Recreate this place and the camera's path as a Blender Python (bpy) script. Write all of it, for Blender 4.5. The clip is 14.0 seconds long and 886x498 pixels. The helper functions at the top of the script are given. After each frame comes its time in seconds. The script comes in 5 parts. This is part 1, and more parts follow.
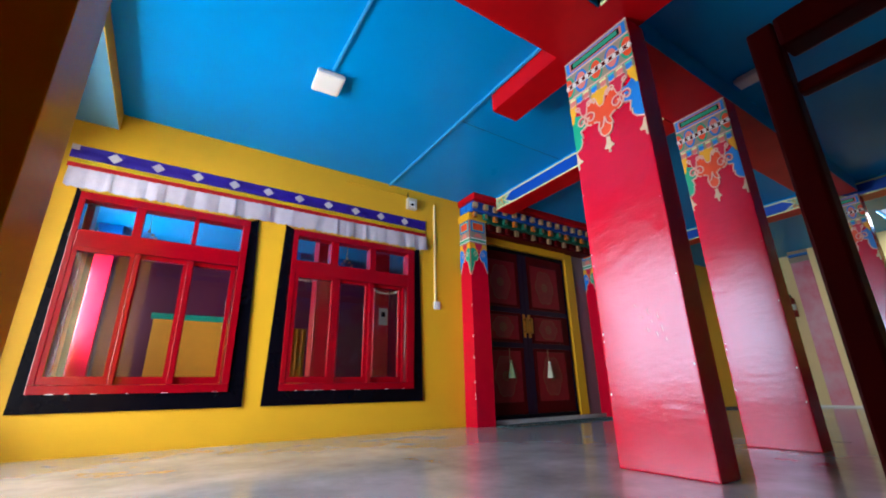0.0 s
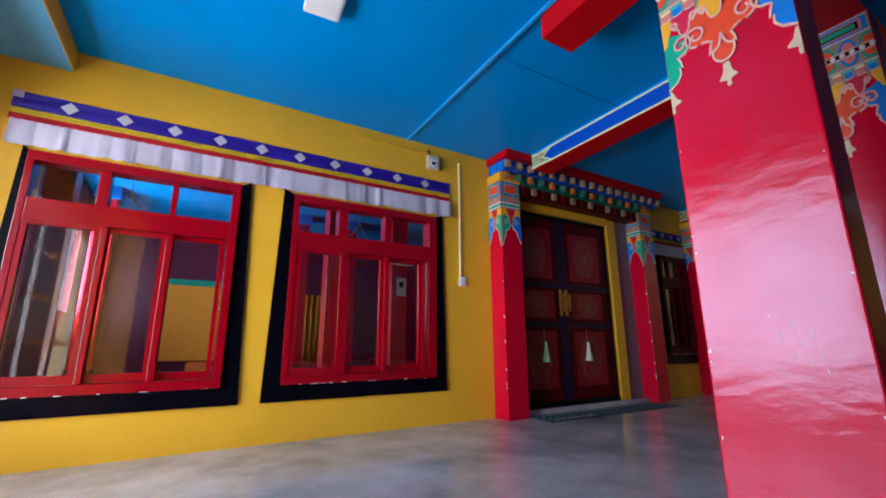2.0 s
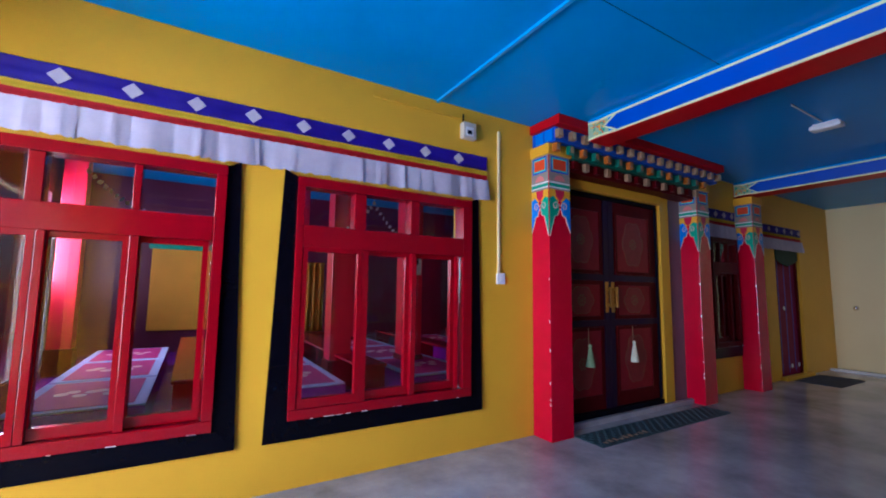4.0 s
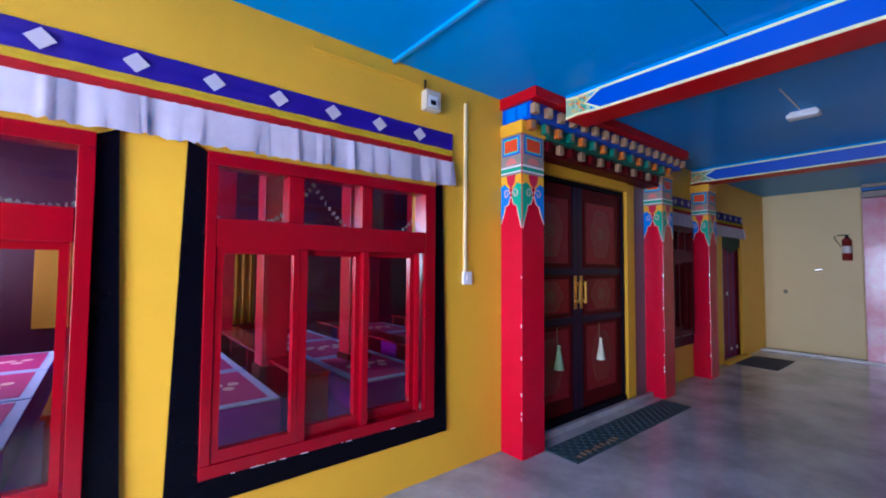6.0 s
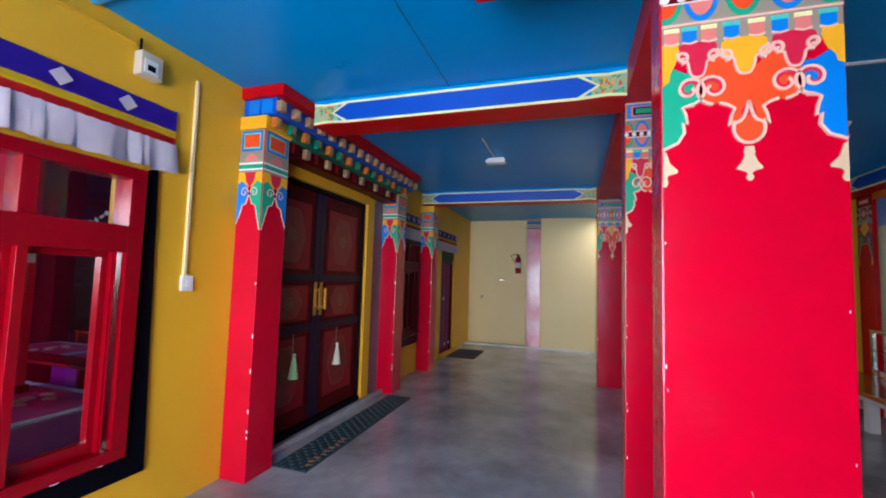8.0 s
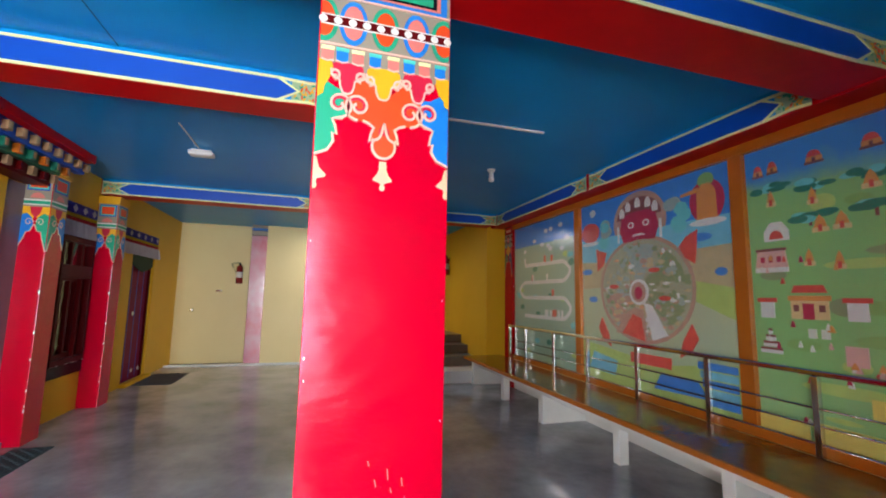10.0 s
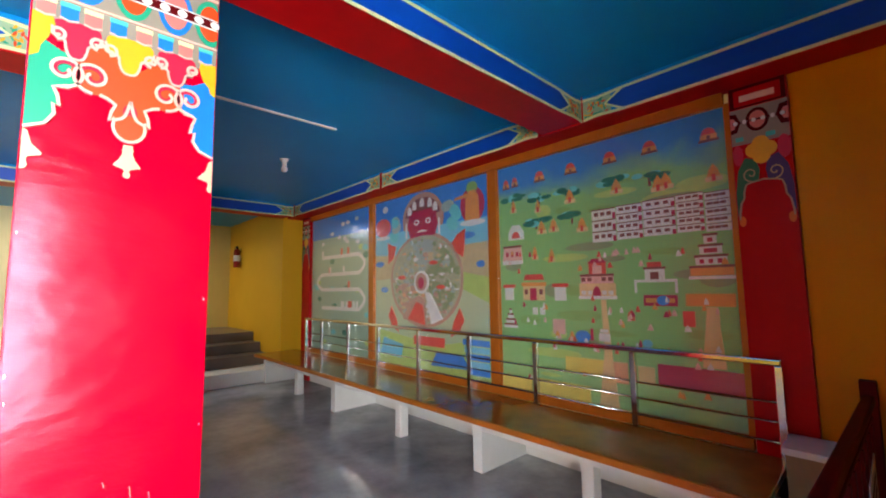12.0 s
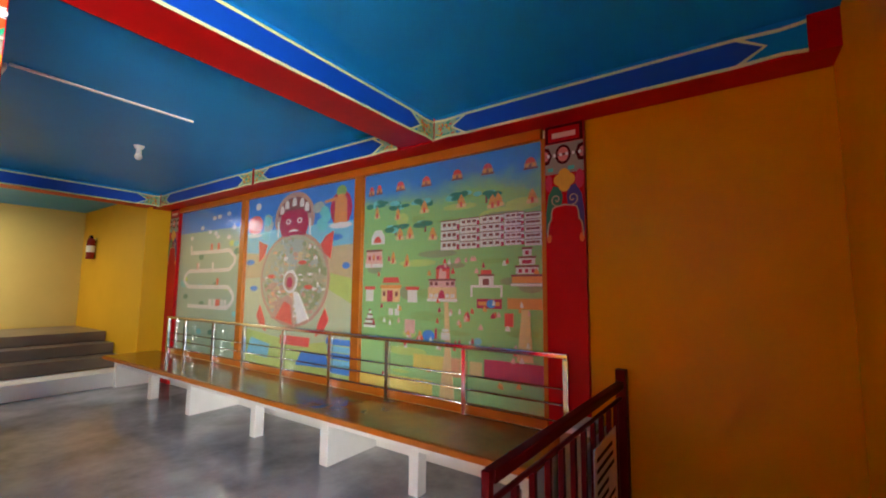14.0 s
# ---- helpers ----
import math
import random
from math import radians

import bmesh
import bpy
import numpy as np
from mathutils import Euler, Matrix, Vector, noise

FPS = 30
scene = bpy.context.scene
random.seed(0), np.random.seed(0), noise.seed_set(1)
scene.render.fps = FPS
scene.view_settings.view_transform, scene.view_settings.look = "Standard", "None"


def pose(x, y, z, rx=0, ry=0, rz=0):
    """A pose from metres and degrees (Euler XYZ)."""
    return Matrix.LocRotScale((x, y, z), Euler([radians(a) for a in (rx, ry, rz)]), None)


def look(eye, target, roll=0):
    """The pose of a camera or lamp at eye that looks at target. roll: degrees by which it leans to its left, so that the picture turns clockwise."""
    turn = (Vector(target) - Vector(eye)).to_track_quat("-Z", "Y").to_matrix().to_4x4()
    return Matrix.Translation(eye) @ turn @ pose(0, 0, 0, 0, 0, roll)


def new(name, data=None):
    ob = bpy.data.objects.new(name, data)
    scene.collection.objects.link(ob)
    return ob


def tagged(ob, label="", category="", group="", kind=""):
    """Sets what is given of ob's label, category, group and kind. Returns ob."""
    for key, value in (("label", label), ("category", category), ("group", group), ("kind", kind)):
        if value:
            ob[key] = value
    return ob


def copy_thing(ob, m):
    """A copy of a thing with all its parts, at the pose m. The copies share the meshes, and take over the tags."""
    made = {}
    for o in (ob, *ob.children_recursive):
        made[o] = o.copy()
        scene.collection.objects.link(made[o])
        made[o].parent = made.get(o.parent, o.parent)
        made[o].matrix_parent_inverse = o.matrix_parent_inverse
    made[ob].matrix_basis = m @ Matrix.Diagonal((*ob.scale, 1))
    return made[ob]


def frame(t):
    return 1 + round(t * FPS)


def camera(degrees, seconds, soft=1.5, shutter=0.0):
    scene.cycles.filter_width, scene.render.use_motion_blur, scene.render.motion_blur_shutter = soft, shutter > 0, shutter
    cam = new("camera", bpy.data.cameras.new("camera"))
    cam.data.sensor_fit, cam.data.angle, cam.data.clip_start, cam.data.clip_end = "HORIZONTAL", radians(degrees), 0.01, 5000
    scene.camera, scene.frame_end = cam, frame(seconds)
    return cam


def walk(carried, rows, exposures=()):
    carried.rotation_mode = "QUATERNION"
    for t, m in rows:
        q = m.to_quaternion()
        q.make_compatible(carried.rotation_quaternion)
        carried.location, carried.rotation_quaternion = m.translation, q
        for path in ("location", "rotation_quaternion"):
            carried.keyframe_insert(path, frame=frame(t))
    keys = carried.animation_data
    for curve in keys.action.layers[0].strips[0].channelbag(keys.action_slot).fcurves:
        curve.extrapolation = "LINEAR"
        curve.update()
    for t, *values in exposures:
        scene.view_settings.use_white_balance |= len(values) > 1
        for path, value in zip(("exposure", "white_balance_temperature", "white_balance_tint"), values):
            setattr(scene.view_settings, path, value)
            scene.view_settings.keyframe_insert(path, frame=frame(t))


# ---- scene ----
cam = camera(93.5, 14.0, soft=1.9)
PATH = [
    (0, (0.555, 0.365, 0.392), (1.589, 1.953, 1.03), -1.1),
    (0.5, (0.586, 0.494, 0.409), (1.613, 2.099, 1.019), -1.1),
    (1, (0.635, 0.63, 0.509), (1.674, 2.236, 1.093), -1.6),
    (1.5, (0.747, 0.778, 0.586), (1.76, 2.414, 1.131), -1.2),
    (2, (0.818, 0.926, 0.691), (1.806, 2.607, 1.138), -0.3),
    (2.5, (0.829, 1.112, 0.813), (1.838, 2.8, 1.175), -0.0),
    (3, (0.877, 1.261, 0.906), (1.87, 2.971, 1.211), 0.2),
    (3.2, (0.838, 1.355, 1.0), (1.839, 3.065, 1.27), 0.4),
    (5.3, (1.07, 1.979, 1.298), (2.115, 3.679, 1.418), 1.0),
    (5.5, (1.093, 2.047, 1.339), (2.177, 3.725, 1.43), 1.2),
    (6, (1.065, 2.15, 1.367), (2.317, 3.707, 1.456), 0.4),
    (6.5, (1.045, 2.208, 1.365), (2.482, 3.596, 1.458), 0.6),
    (7, (1.064, 2.199, 1.353), (2.678, 3.374, 1.463), 1.1),
    (7.5, (1.079, 2.15, 1.33), (2.855, 3.06, 1.47), 1.3),
    (8, (1.106, 2.109, 1.37), (3.008, 2.713, 1.51), 1.7),
    (8.5, (1.142, 2.058, 1.37), (3.115, 2.344, 1.529), 1.4),
    (8.7, (1.153, 2.021, 1.362), (3.139, 2.184, 1.531), 1.2),
    (10.8, (1.086, 1.686, 1.318), (2.827, 0.733, 1.558), 0.6),
    (11, (1.075, 1.662, 1.326), (2.768, 0.622, 1.56), 0.3),
    (11.5, (1.02, 1.669, 1.33), (2.581, 0.439, 1.553), -0.2),
    (12, (0.954, 1.756, 1.331), (2.411, 0.4, 1.524), -0.8),
    (12.5, (0.835, 1.79, 1.339), (2.203, 0.345, 1.538), -0.6),
    (13, (0.66, 1.768, 1.345), (1.962, 0.26, 1.514), -0.2),
    (13.5, (0.541, 1.703, 1.334), (1.759, 0.126, 1.502), 0.8),
    (14, (0.504, 1.631, 1.343), (1.636, -0.006, 1.536), 0.5),
]
walk(cam, [(t, look(eye, target, roll)) for t, eye, target, roll in PATH], exposures=[(0, -0.22, 6300, 12), (2, -0.55, 5800, 18), (3, -0.6, 5300, 22), (6.5, -0.02, 5150, 26), (8.5, 0.05, 6300, 14), (10.8, 0.6, 6700, 12), (12.5, 0.9, 6800, 12), (14, 1.25, 7100, 12)])

# ---- world and light ----
world = bpy.data.worlds.new("world")
scene.world = world
world.use_nodes = True
wn = world.node_tree
sky = wn.nodes.new("ShaderNodeTexSky")
sky.sky_type, sky.sun_disc, sky.sun_elevation, sky.sun_rotation = "NISHITA", False, radians(50), radians(60)
wn.links.new(sky.outputs[0], wn.nodes["Background"].inputs[0])
wn.nodes["Background"].inputs[1].default_value = 0.12


def opening_light(name, x, y, z, rot, w, h, watts, colour):
    """Area lamp that shines in through an opening: daylight from the west, added fill elsewhere."""
    data = bpy.data.lights.new(name, "AREA")
    data.shape, data.size, data.size_y, data.energy, data.color = "RECTANGLE", w, h, watts, colour
    ob = new(name, data)
    ob.matrix_basis = pose(x, y, z, *rot)
    return ob


opening_light("daylight_west", -2.2, 4.6, 1.25, (90, 0, -90), 8.2, 2.5, 1600, (0.90, 0.96, 1.0))
# added fill for the far end, above an unseen ceiling gap
opening_light("fill_light_east", 9.2, 1.28, 2.74, (0, 0, 0), 1.0, 0.55, 24, (1.0, 0.97, 0.92))
# added lamp to brighten the hall, set in the unseen west wall
opening_light("fill_light_hall", -0.93, 8.7, 1.85, (90, 0, -90), 1.3, 1.2, 135, (0.95, 0.95, 1.0))


# ---- materials ----
def material(name, colour, rough=0.5, metal=0.0, dark=None, scale=3.0, grain=60.0, bump=0.1, coat=0.0, amount=0.5, depth=0.002, wear=0.06, spread=0.0, spec=0.5, tint=(1, 1, 1), streak=1.0):
    """A painted or plain surface: broad stains between two colours, fine grain in gloss and relief."""
    m = bpy.data.materials.new(name)
    m.use_nodes = True
    t = m.node_tree
    n, l = t.nodes, t.links
    b = n["Principled BSDF"]
    b.inputs["Metallic"].default_value = metal
    b.inputs["Coat Weight"].default_value = coat
    b.inputs["Specular IOR Level"].default_value = spec
    b.inputs["Specular Tint"].default_value = (*tint, 1)
    b.inputs["Coat Roughness"].default_value = 0.08
    dark = dark or tuple(c * 0.8 for c in colour)
    co = n.new("ShaderNodeTexCoord")
    geo = n.new("ShaderNodeNewGeometry")
    big = n.new("ShaderNodeTexNoise")
    big.inputs["Scale"].default_value, big.inputs["Detail"].default_value, big.inputs["Roughness"].default_value = scale, 6.0, 0.62
    l.new(geo.outputs["Position"], big.inputs["Vector"])
    ramp = n.new("ShaderNodeMapRange")
    ramp.inputs["From Min"].default_value, ramp.inputs["From Max"].default_value = 0.35, 0.7
    ramp.inputs["To Min"].default_value, ramp.inputs["To Max"].default_value = 0.0, amount
    l.new(big.outputs["Fac"], ramp.inputs["Value"])
    mix = n.new("ShaderNodeMix")
    mix.data_type = "RGBA"
    mix.inputs[6].default_value, mix.inputs[7].default_value = (*colour, 1), (*dark, 1)
    l.new(ramp.outputs[0], mix.inputs[0])
    out = mix.outputs[2]
    if spread:
        info = n.new("ShaderNodeObjectInfo")
        vary = n.new("ShaderNodeHueSaturation")
        span = n.new("ShaderNodeMapRange")
        span.inputs["To Min"].default_value, span.inputs["To Max"].default_value = 1 - spread, 1 + spread
        l.new(info.outputs["Random"], span.inputs["Value"])
        l.new(span.outputs[0], vary.inputs["Value"])
        l.new(out, vary.inputs["Color"])
        out = vary.outputs[0]
    l.new(out, b.inputs["Base Color"])
    fine = n.new("ShaderNodeTexNoise")
    fine.inputs["Scale"].default_value, fine.inputs["Detail"].default_value = grain, 5.0
    brush = n.new("ShaderNodeMapping")
    brush.inputs["Scale"].default_value = (1.0, 1.0, streak)
    l.new(geo.outputs["Position"], brush.inputs["Vector"])
    l.new(brush.outputs[0], fine.inputs["Vector"])
    gloss = n.new("ShaderNodeMapRange")
    gloss.inputs["To Min"].default_value, gloss.inputs["To Max"].default_value = max(0.02, rough - wear), min(1.0, rough + wear)
    l.new(big.outputs["Fac"], gloss.inputs["Value"])
    l.new(gloss.outputs[0], b.inputs["Roughness"])
    if bump:
        relief = n.new("ShaderNodeBump")
        relief.inputs["Strength"].default_value, relief.inputs["Distance"].default_value = bump, depth
        l.new(fine.outputs["Fac"], relief.inputs["Height"])
        l.new(relief.outputs[0], b.inputs["Normal"])
    return m


def glass_material(name, tint=(1, 1, 1), rough=0.0):
    """Window glass: clear through, mirror-like at a slant."""
    m = bpy.data.materials.new(name)
    m.use_nodes = True
    t = m.node_tree
    n, l = t.nodes, t.links
    n.remove(n["Principled BSDF"])
    clear, shine, fres, mix = (n.new(k) for k in ("ShaderNodeBsdfTransparent", "ShaderNodeBsdfGlossy", "ShaderNodeLayerWeight", "ShaderNodeMixShader"))
    clear.inputs[0].default_value = (*tint, 1)
    shine.inputs["Roughness"].default_value = rough
    fres.inputs[0].default_value = 0.5
    steep, gain = n.new("ShaderNodeMath"), n.new("ShaderNodeMath")
    steep.operation, gain.operation = "POWER", "MULTIPLY_ADD"
    steep.inputs[1].default_value = 4.5
    gain.inputs[1].default_value, gain.inputs[2].default_value = 0.85, 0.045
    l.new(fres.outputs["Facing"], steep.inputs[0])
    l.new(steep.outputs[0], gain.inputs[0])
    l.new(gain.outputs[0], mix.inputs[0])
    l.new(clear.outputs[0], mix.inputs[1])
    l.new(shine.outputs[0], mix.inputs[2])
    l.new(mix.outputs[0], n["Material Output"].inputs[0])
    return m


YELLOW = material("yellow_wall_paint", (0.76, 0.42, 0.018), 0.42, dark=(0.67, 0.355, 0.018), scale=1.6, grain=90, bump=0.25, spec=0.25)
CREAM = material("cream_wall_paint", (0.86, 0.70, 0.34), 0.5, dark=(0.80, 0.62, 0.28), scale=1.3, grain=90, bump=0.2)
ORANGE = material("orange_ochre_gloss_paint", (0.72, 0.29, 0.002), 0.3, dark=(0.58, 0.21, 0.002), spec=0.12, scale=1.1, bump=0.15)
BLUE = material("blue_ceiling_gloss_paint", (0.0, 0.275, 0.67), 0.3, dark=(0.0, 0.22, 0.57), spec=0.1, scale=0.8, grain=25, bump=0.12)
LIGHTBLUE = material("pale_blue_soffit_paint", (0.12, 0.42, 0.62), 0.4, dark=(0.10, 0.34, 0.52), scale=2)
RED = material("red_gloss_enamel", (0.59, 0.0, 0.020), 0.2, dark=(0.48, 0.0, 0.015), scale=6, grain=9, streak=2.4, bump=0.5, depth=0.005, coat=0.0, spec=0.46, wear=0.12, tint=(0.5, 0.74, 1.0))
BEAMRED = material("red_beam_paint", (0.54, 0.001, 0.004), 0.38, dark=(0.33, 0.001, 0.004), scale=3, spec=0.15)
DEEPBLUE = material("deep_blue_panel_paint", (0.0, 0.075, 0.50), 0.4, dark=(0.0, 0.055, 0.40), scale=3)
LINE = material("pale_yellow_line_paint", (0.80, 0.82, 0.40), 0.4)
CONCRETE = material("polished_grey_concrete", (0.46, 0.46, 0.48), 0.13, dark=(0.18, 0.18, 0.19), scale=1.7, grain=40, bump=0.04, amount=0.9, wear=0.10)
DARK = material("black_frame_paint", (0.005, 0.005, 0.010), 0.55, dark=(0.003, 0.003, 0.006), scale=5, spec=0.06)
WINRED = material("red_window_enamel", (0.28, 0.0, 0.006), 0.2, dark=(0.21, 0.001, 0.006), scale=6, spec=0.45)
SURROUND = material("glossy_black_paint", (0.002, 0.002, 0.005), 0.25, dark=(0.0015, 0.0015, 0.003), scale=5, grain=20, spec=0.1, bump=0.2)
MAROON = material("dark_maroon_varnish", (0.10, 0.003, 0.005), 0.42, dark=(0.045, 0.002, 0.003), scale=5, spec=0.08)
WHITE = material("white_paint", (0.78, 0.77, 0.74), 0.5, dark=(0.66, 0.65, 0.60), scale=4)
PLASTIC = material("white_plastic", (0.76, 0.76, 0.74), 0.35, scale=8)
GLASS = glass_material("window_glass")
STEEL = material("polished_steel", (0.62, 0.61, 0.60), 0.12, metal=1.0, scale=20, bump=0.03)
WOOD = material("varnished_brown_wood", (0.33, 0.125, 0.016), 0.17, dark=(0.16, 0.05, 0.006), scale=5, grain=30, coat=0.2, bump=0.1)
ORANGEWOOD = material("orange_varnished_wood_frame", (0.50, 0.14, 0.015), 0.25, dark=(0.38, 0.10, 0.01), scale=7)
TAN = material("tan_paint", (0.50, 0.36, 0.20), 0.45, scale=8)
ORANGEPAINT = material("bright_orange_paint", (0.80, 0.16, 0.01), 0.4, scale=8)
GREEN = material("emerald_green_paint", (0.0, 0.36, 0.20), 0.4, scale=8)
TURQ = material("turquoise_paint", (0.06, 0.55, 0.48), 0.4, scale=8)
SKYBLUE = material("bright_blue_paint", (0.0, 0.20, 0.68), 0.4, scale=8)
PINK = material("coral_pink_paint", (0.72, 0.20, 0.17), 0.4, scale=8)
PALEPINK = material("pale_pink_line_paint", (0.80, 0.50, 0.40), 0.4, scale=8)
CRIMSON = material("crimson_paint", (0.62, 0.01, 0.05), 0.4, scale=8)
GOLDYELLOW = material("golden_yellow_paint", (0.85, 0.42, 0.01), 0.4, scale=8)
VERMILION = material("vermilion_paint", (0.80, 0.07, 0.01), 0.4, scale=8)
GREYTAN = material("grey_tan_ground_paint", (0.30, 0.26, 0.20), 0.4, scale=8)
PALEGREEN = material("pale_green_ground_paint", (0.35, 0.50, 0.30), 0.4, scale=8)
BRASS = material("brass", (0.60, 0.36, 0.08), 0.3, metal=1.0, scale=20)


# ---- building helpers ----
def box(bm, x0, x1, y0, y1, z0, z1, bevel=0.0, taper=None):
    v = [bm.verts.new((x, y, z)) for z in (z0, z1) for x, y in ((x0, y0), (x1, y0), (x1, y1), (x0, y1))]
    f = [bm.faces.new([v[i] for i in q]) for q in ((3, 2, 1, 0), (4, 5, 6, 7), (0, 1, 5, 4), (1, 2, 6, 5), (2, 3, 7, 6), (3, 0, 4, 7))]
    if bevel:
        bmesh.ops.bevel(bm, geom=list({e for q in f for e in q.edges}), offset=bevel, segments=2, affect="EDGES", profile=0.6)
    return bm


def part(name, bm, mat, parent=None, label="", smooth=False):
    me = bpy.data.meshes.new(name)
    bmesh.ops.recalc_face_normals(bm, faces=bm.faces[:])
    bm.to_mesh(me)
    bm.free()
    me.materials.append(mat)
    if smooth:
        for p in me.polygons:
            p.use_smooth = True
    ob = new(name, me)
    ob.parent = parent
    if label:
        tagged(ob, label)
    return ob


def block(name, mat, *dims, parent=None, bevel=0.0, label=""):
    return part(name, box(bmesh.new(), *dims, bevel=bevel), mat, parent, label)


def structure(name, mat, *dims, label="", category="", bevel=0.0):
    return tagged(block(name, mat, *dims, bevel=bevel), label, category, "", "structure")


def thing(name, x, y, z, label, category, group="", rz=0):
    ob = new(name)
    ob.matrix_basis = pose(x, y, z, 0, 0, rz)
    return tagged(ob, label, category, group)


def wall_with_holes(name, mat, axis, a0, a1, thick0, thick1, z0, z1, holes, label, category):
    """A wall along x or y with rectangular openings (from, to, bottom, top) through its thickness."""
    bm = bmesh.new()
    cuts = sorted({a0, a1, *(h[0] for h in holes), *(h[1] for h in holes)})
    for p, q in zip(cuts, cuts[1:]):
        mid, low = (p + q) / 2, z0
        for h in sorted((h for h in holes if h[0] < mid < h[1]), key=lambda h: h[2]):
            if h[2] > low:
                box(bm, *((p, q, thick0, thick1) if axis == "x" else (thick0, thick1, p, q)), low, h[2])
            low = h[3]
        if low < z1:
            box(bm, *((p, q, thick0, thick1) if axis == "x" else (thick0, thick1, p, q)), low, z1)
    bmesh.ops.remove_doubles(bm, verts=bm.verts[:], dist=0.0005)
    return tagged(part(name, bm, mat), label, category, "", "structure")


def plate(bm, pts, n0, n1):
    """A flat piece with thickness, drawn in (u, v), standing from n0 to n1."""
    low, top = [bm.verts.new((u, v, n0)) for u, v in pts], [bm.verts.new((u, v, n1)) for u, v in pts]
    bm.faces.new(top)
    for i in range(len(pts)):
        j = (i + 1) % len(pts)
        bm.faces.new((low[i], low[j], top[j], top[i]))


def disc(u, v, ru, rv=None, count=18, a0=0, a1=360):
    rv = rv or ru
    whole = abs(a1 - a0) >= 360
    return [(u + ru * math.cos(radians(a0 + (a1 - a0) * i / (count if whole else count - 1))), v + rv * math.sin(radians(a0 + (a1 - a0) * i / (count if whole else count - 1)))) for i in range(count)]


def stroke(bm, pts, width, n0, n1):
    """A painted line along pts."""
    left, right = [], []
    for i, (u, v) in enumerate(pts):
        (au, av), (bu, bv) = pts[max(i - 1, 0)], pts[min(i + 1, len(pts) - 1)]
        d = math.hypot(bu - au, bv - av) or 1
        du, dv = -(bv - av) / d * width / 2, (bu - au) / d * width / 2
        left.append((u + du, v + dv))
        right.append((u - du, v - dv))
    for i in range(len(pts) - 1):
        plate(bm, [right[i], right[i + 1], left[i + 1], left[i]], n0, n1)


def spiral(u, v, r0, r1, a0, turns, count=22):
    return [(u + (r0 + (r1 - r0) * i / count) * math.cos(radians(a0 + 360 * turns * i / count)), v + (r0 + (r1 - r0) * i / count) * math.sin(radians(a0 + 360 * turns * i / count))) for i in range(count + 1)]


def facing(bm, origin, u, v):
    """Turns a drawing in (u, v, n) onto a plane: u and v are the plane's axes."""
    u, v = Vector(u), Vector(v)
    n = u.cross(v)
    m = Matrix((u, v, n)).transposed().to_4x4()
    m.translation = Vector(origin)
    bm.transform(m)
    return bm


# ---- the large structure ----
H, Y, M = 2.668, 4.35, -1.115
FARX, WEST = 10.1, -0.72
tagged(part("floor", box(box(box(box(bmesh.new(), 1.08, FARX + 0.4, M - 0.3, Y + 0.19, -0.2, 0), 0.03, 1.08, 1.7, Y + 0.19, -0.2, 0), -0.72, 0.03, 1.6, Y + 0.19, -0.2, 0), -0.72, -0.15, M, 1.6, -0.2, 0), CONCRETE), "polished grey concrete floor with worn stains", "floor", "", "structure")
WINDOWS = ((-0.2, 1.015), (1.41, 2.735))
holes = [(a + 0.02, b - 0.02, 0.42, 1.885) for a, b in WINDOWS] + [(3.63, 5.23, 0.0, 2.16), (6.32, 6.91, 0.57, 1.88), (8.1, 8.95, 0.0, 1.95)]
wall_with_holes("wall_north", YELLOW, "x", -1.0, FARX + 0.26, Y, Y + 0.2, 0, H, holes, "yellow glossy painted wall with windows and doorway", "wall")
# the gap over the upper steps is added to let the east fill in
bm = bmesh.new()
for dims in ((WEST, 8.68, M - 0.3, Y), (9.72, FARX + 0.26, M - 0.3, Y), (8.68, 9.72, M - 0.3, 0.96), (8.68, 9.72, 1.6, Y)):
    box(bm, *dims, H, H + 0.1)
tagged(part("ceiling", bm, BLUE), "bright blue glossy painted ceiling", "ceiling", "", "structure")
structure("wall_south", ORANGE, 0.0, 1.26, M - 0.2, M, -2.6, 2.475, label="dark orange ochre glossy painted wall", category="wall")
structure("wall_south_mural", CREAM, 1.26, 7.3, M - 0.2, M - 0.02, 0, 2.475, label="plain wall behind the framed mural panels", category="wall")
structure("wall_stair_west", ORANGE, -0.15, 0.03, M - 0.2, 1.6, -2.6, H, label="brown orange glossy wall beside the stair", category="wall")
structure("pilaster_stair", ORANGE, -0.15, 0.205, 1.6, 1.88, 0, H, label="brown orange painted pilaster at the stair head", category="pilaster", bevel=0.006)
structure("soffit_beam", LIGHTBLUE, -0.55, -0.084, 1.88, Y, 2.515, H, label="pale blue underside of a dropped ceiling beam", category="beam")
structure("soffit_side", YELLOW, -0.084, -0.078, 1.88, Y, 2.516, H, label="yellow painted side of the dropped beam", category="beam")
wall_with_holes("wall_west", CREAM, "y", M, Y, -0.72, -0.552, 0, H, [(0.5, 4.08, 0.25, 2.12)], "cream outer wall with a wide daylight opening", "wall")
structure("wall_east", CREAM, FARX + 0.06, FARX + 0.26, 2.78, Y, 0, H, label="cream painted end wall beside a flush door", category="wall")
structure("wall_east_panel", CREAM, 9.9, FARX + 0.26, 1.72, 2.78, 0, H, label="cream painted end wall, standing forward", category="wall")
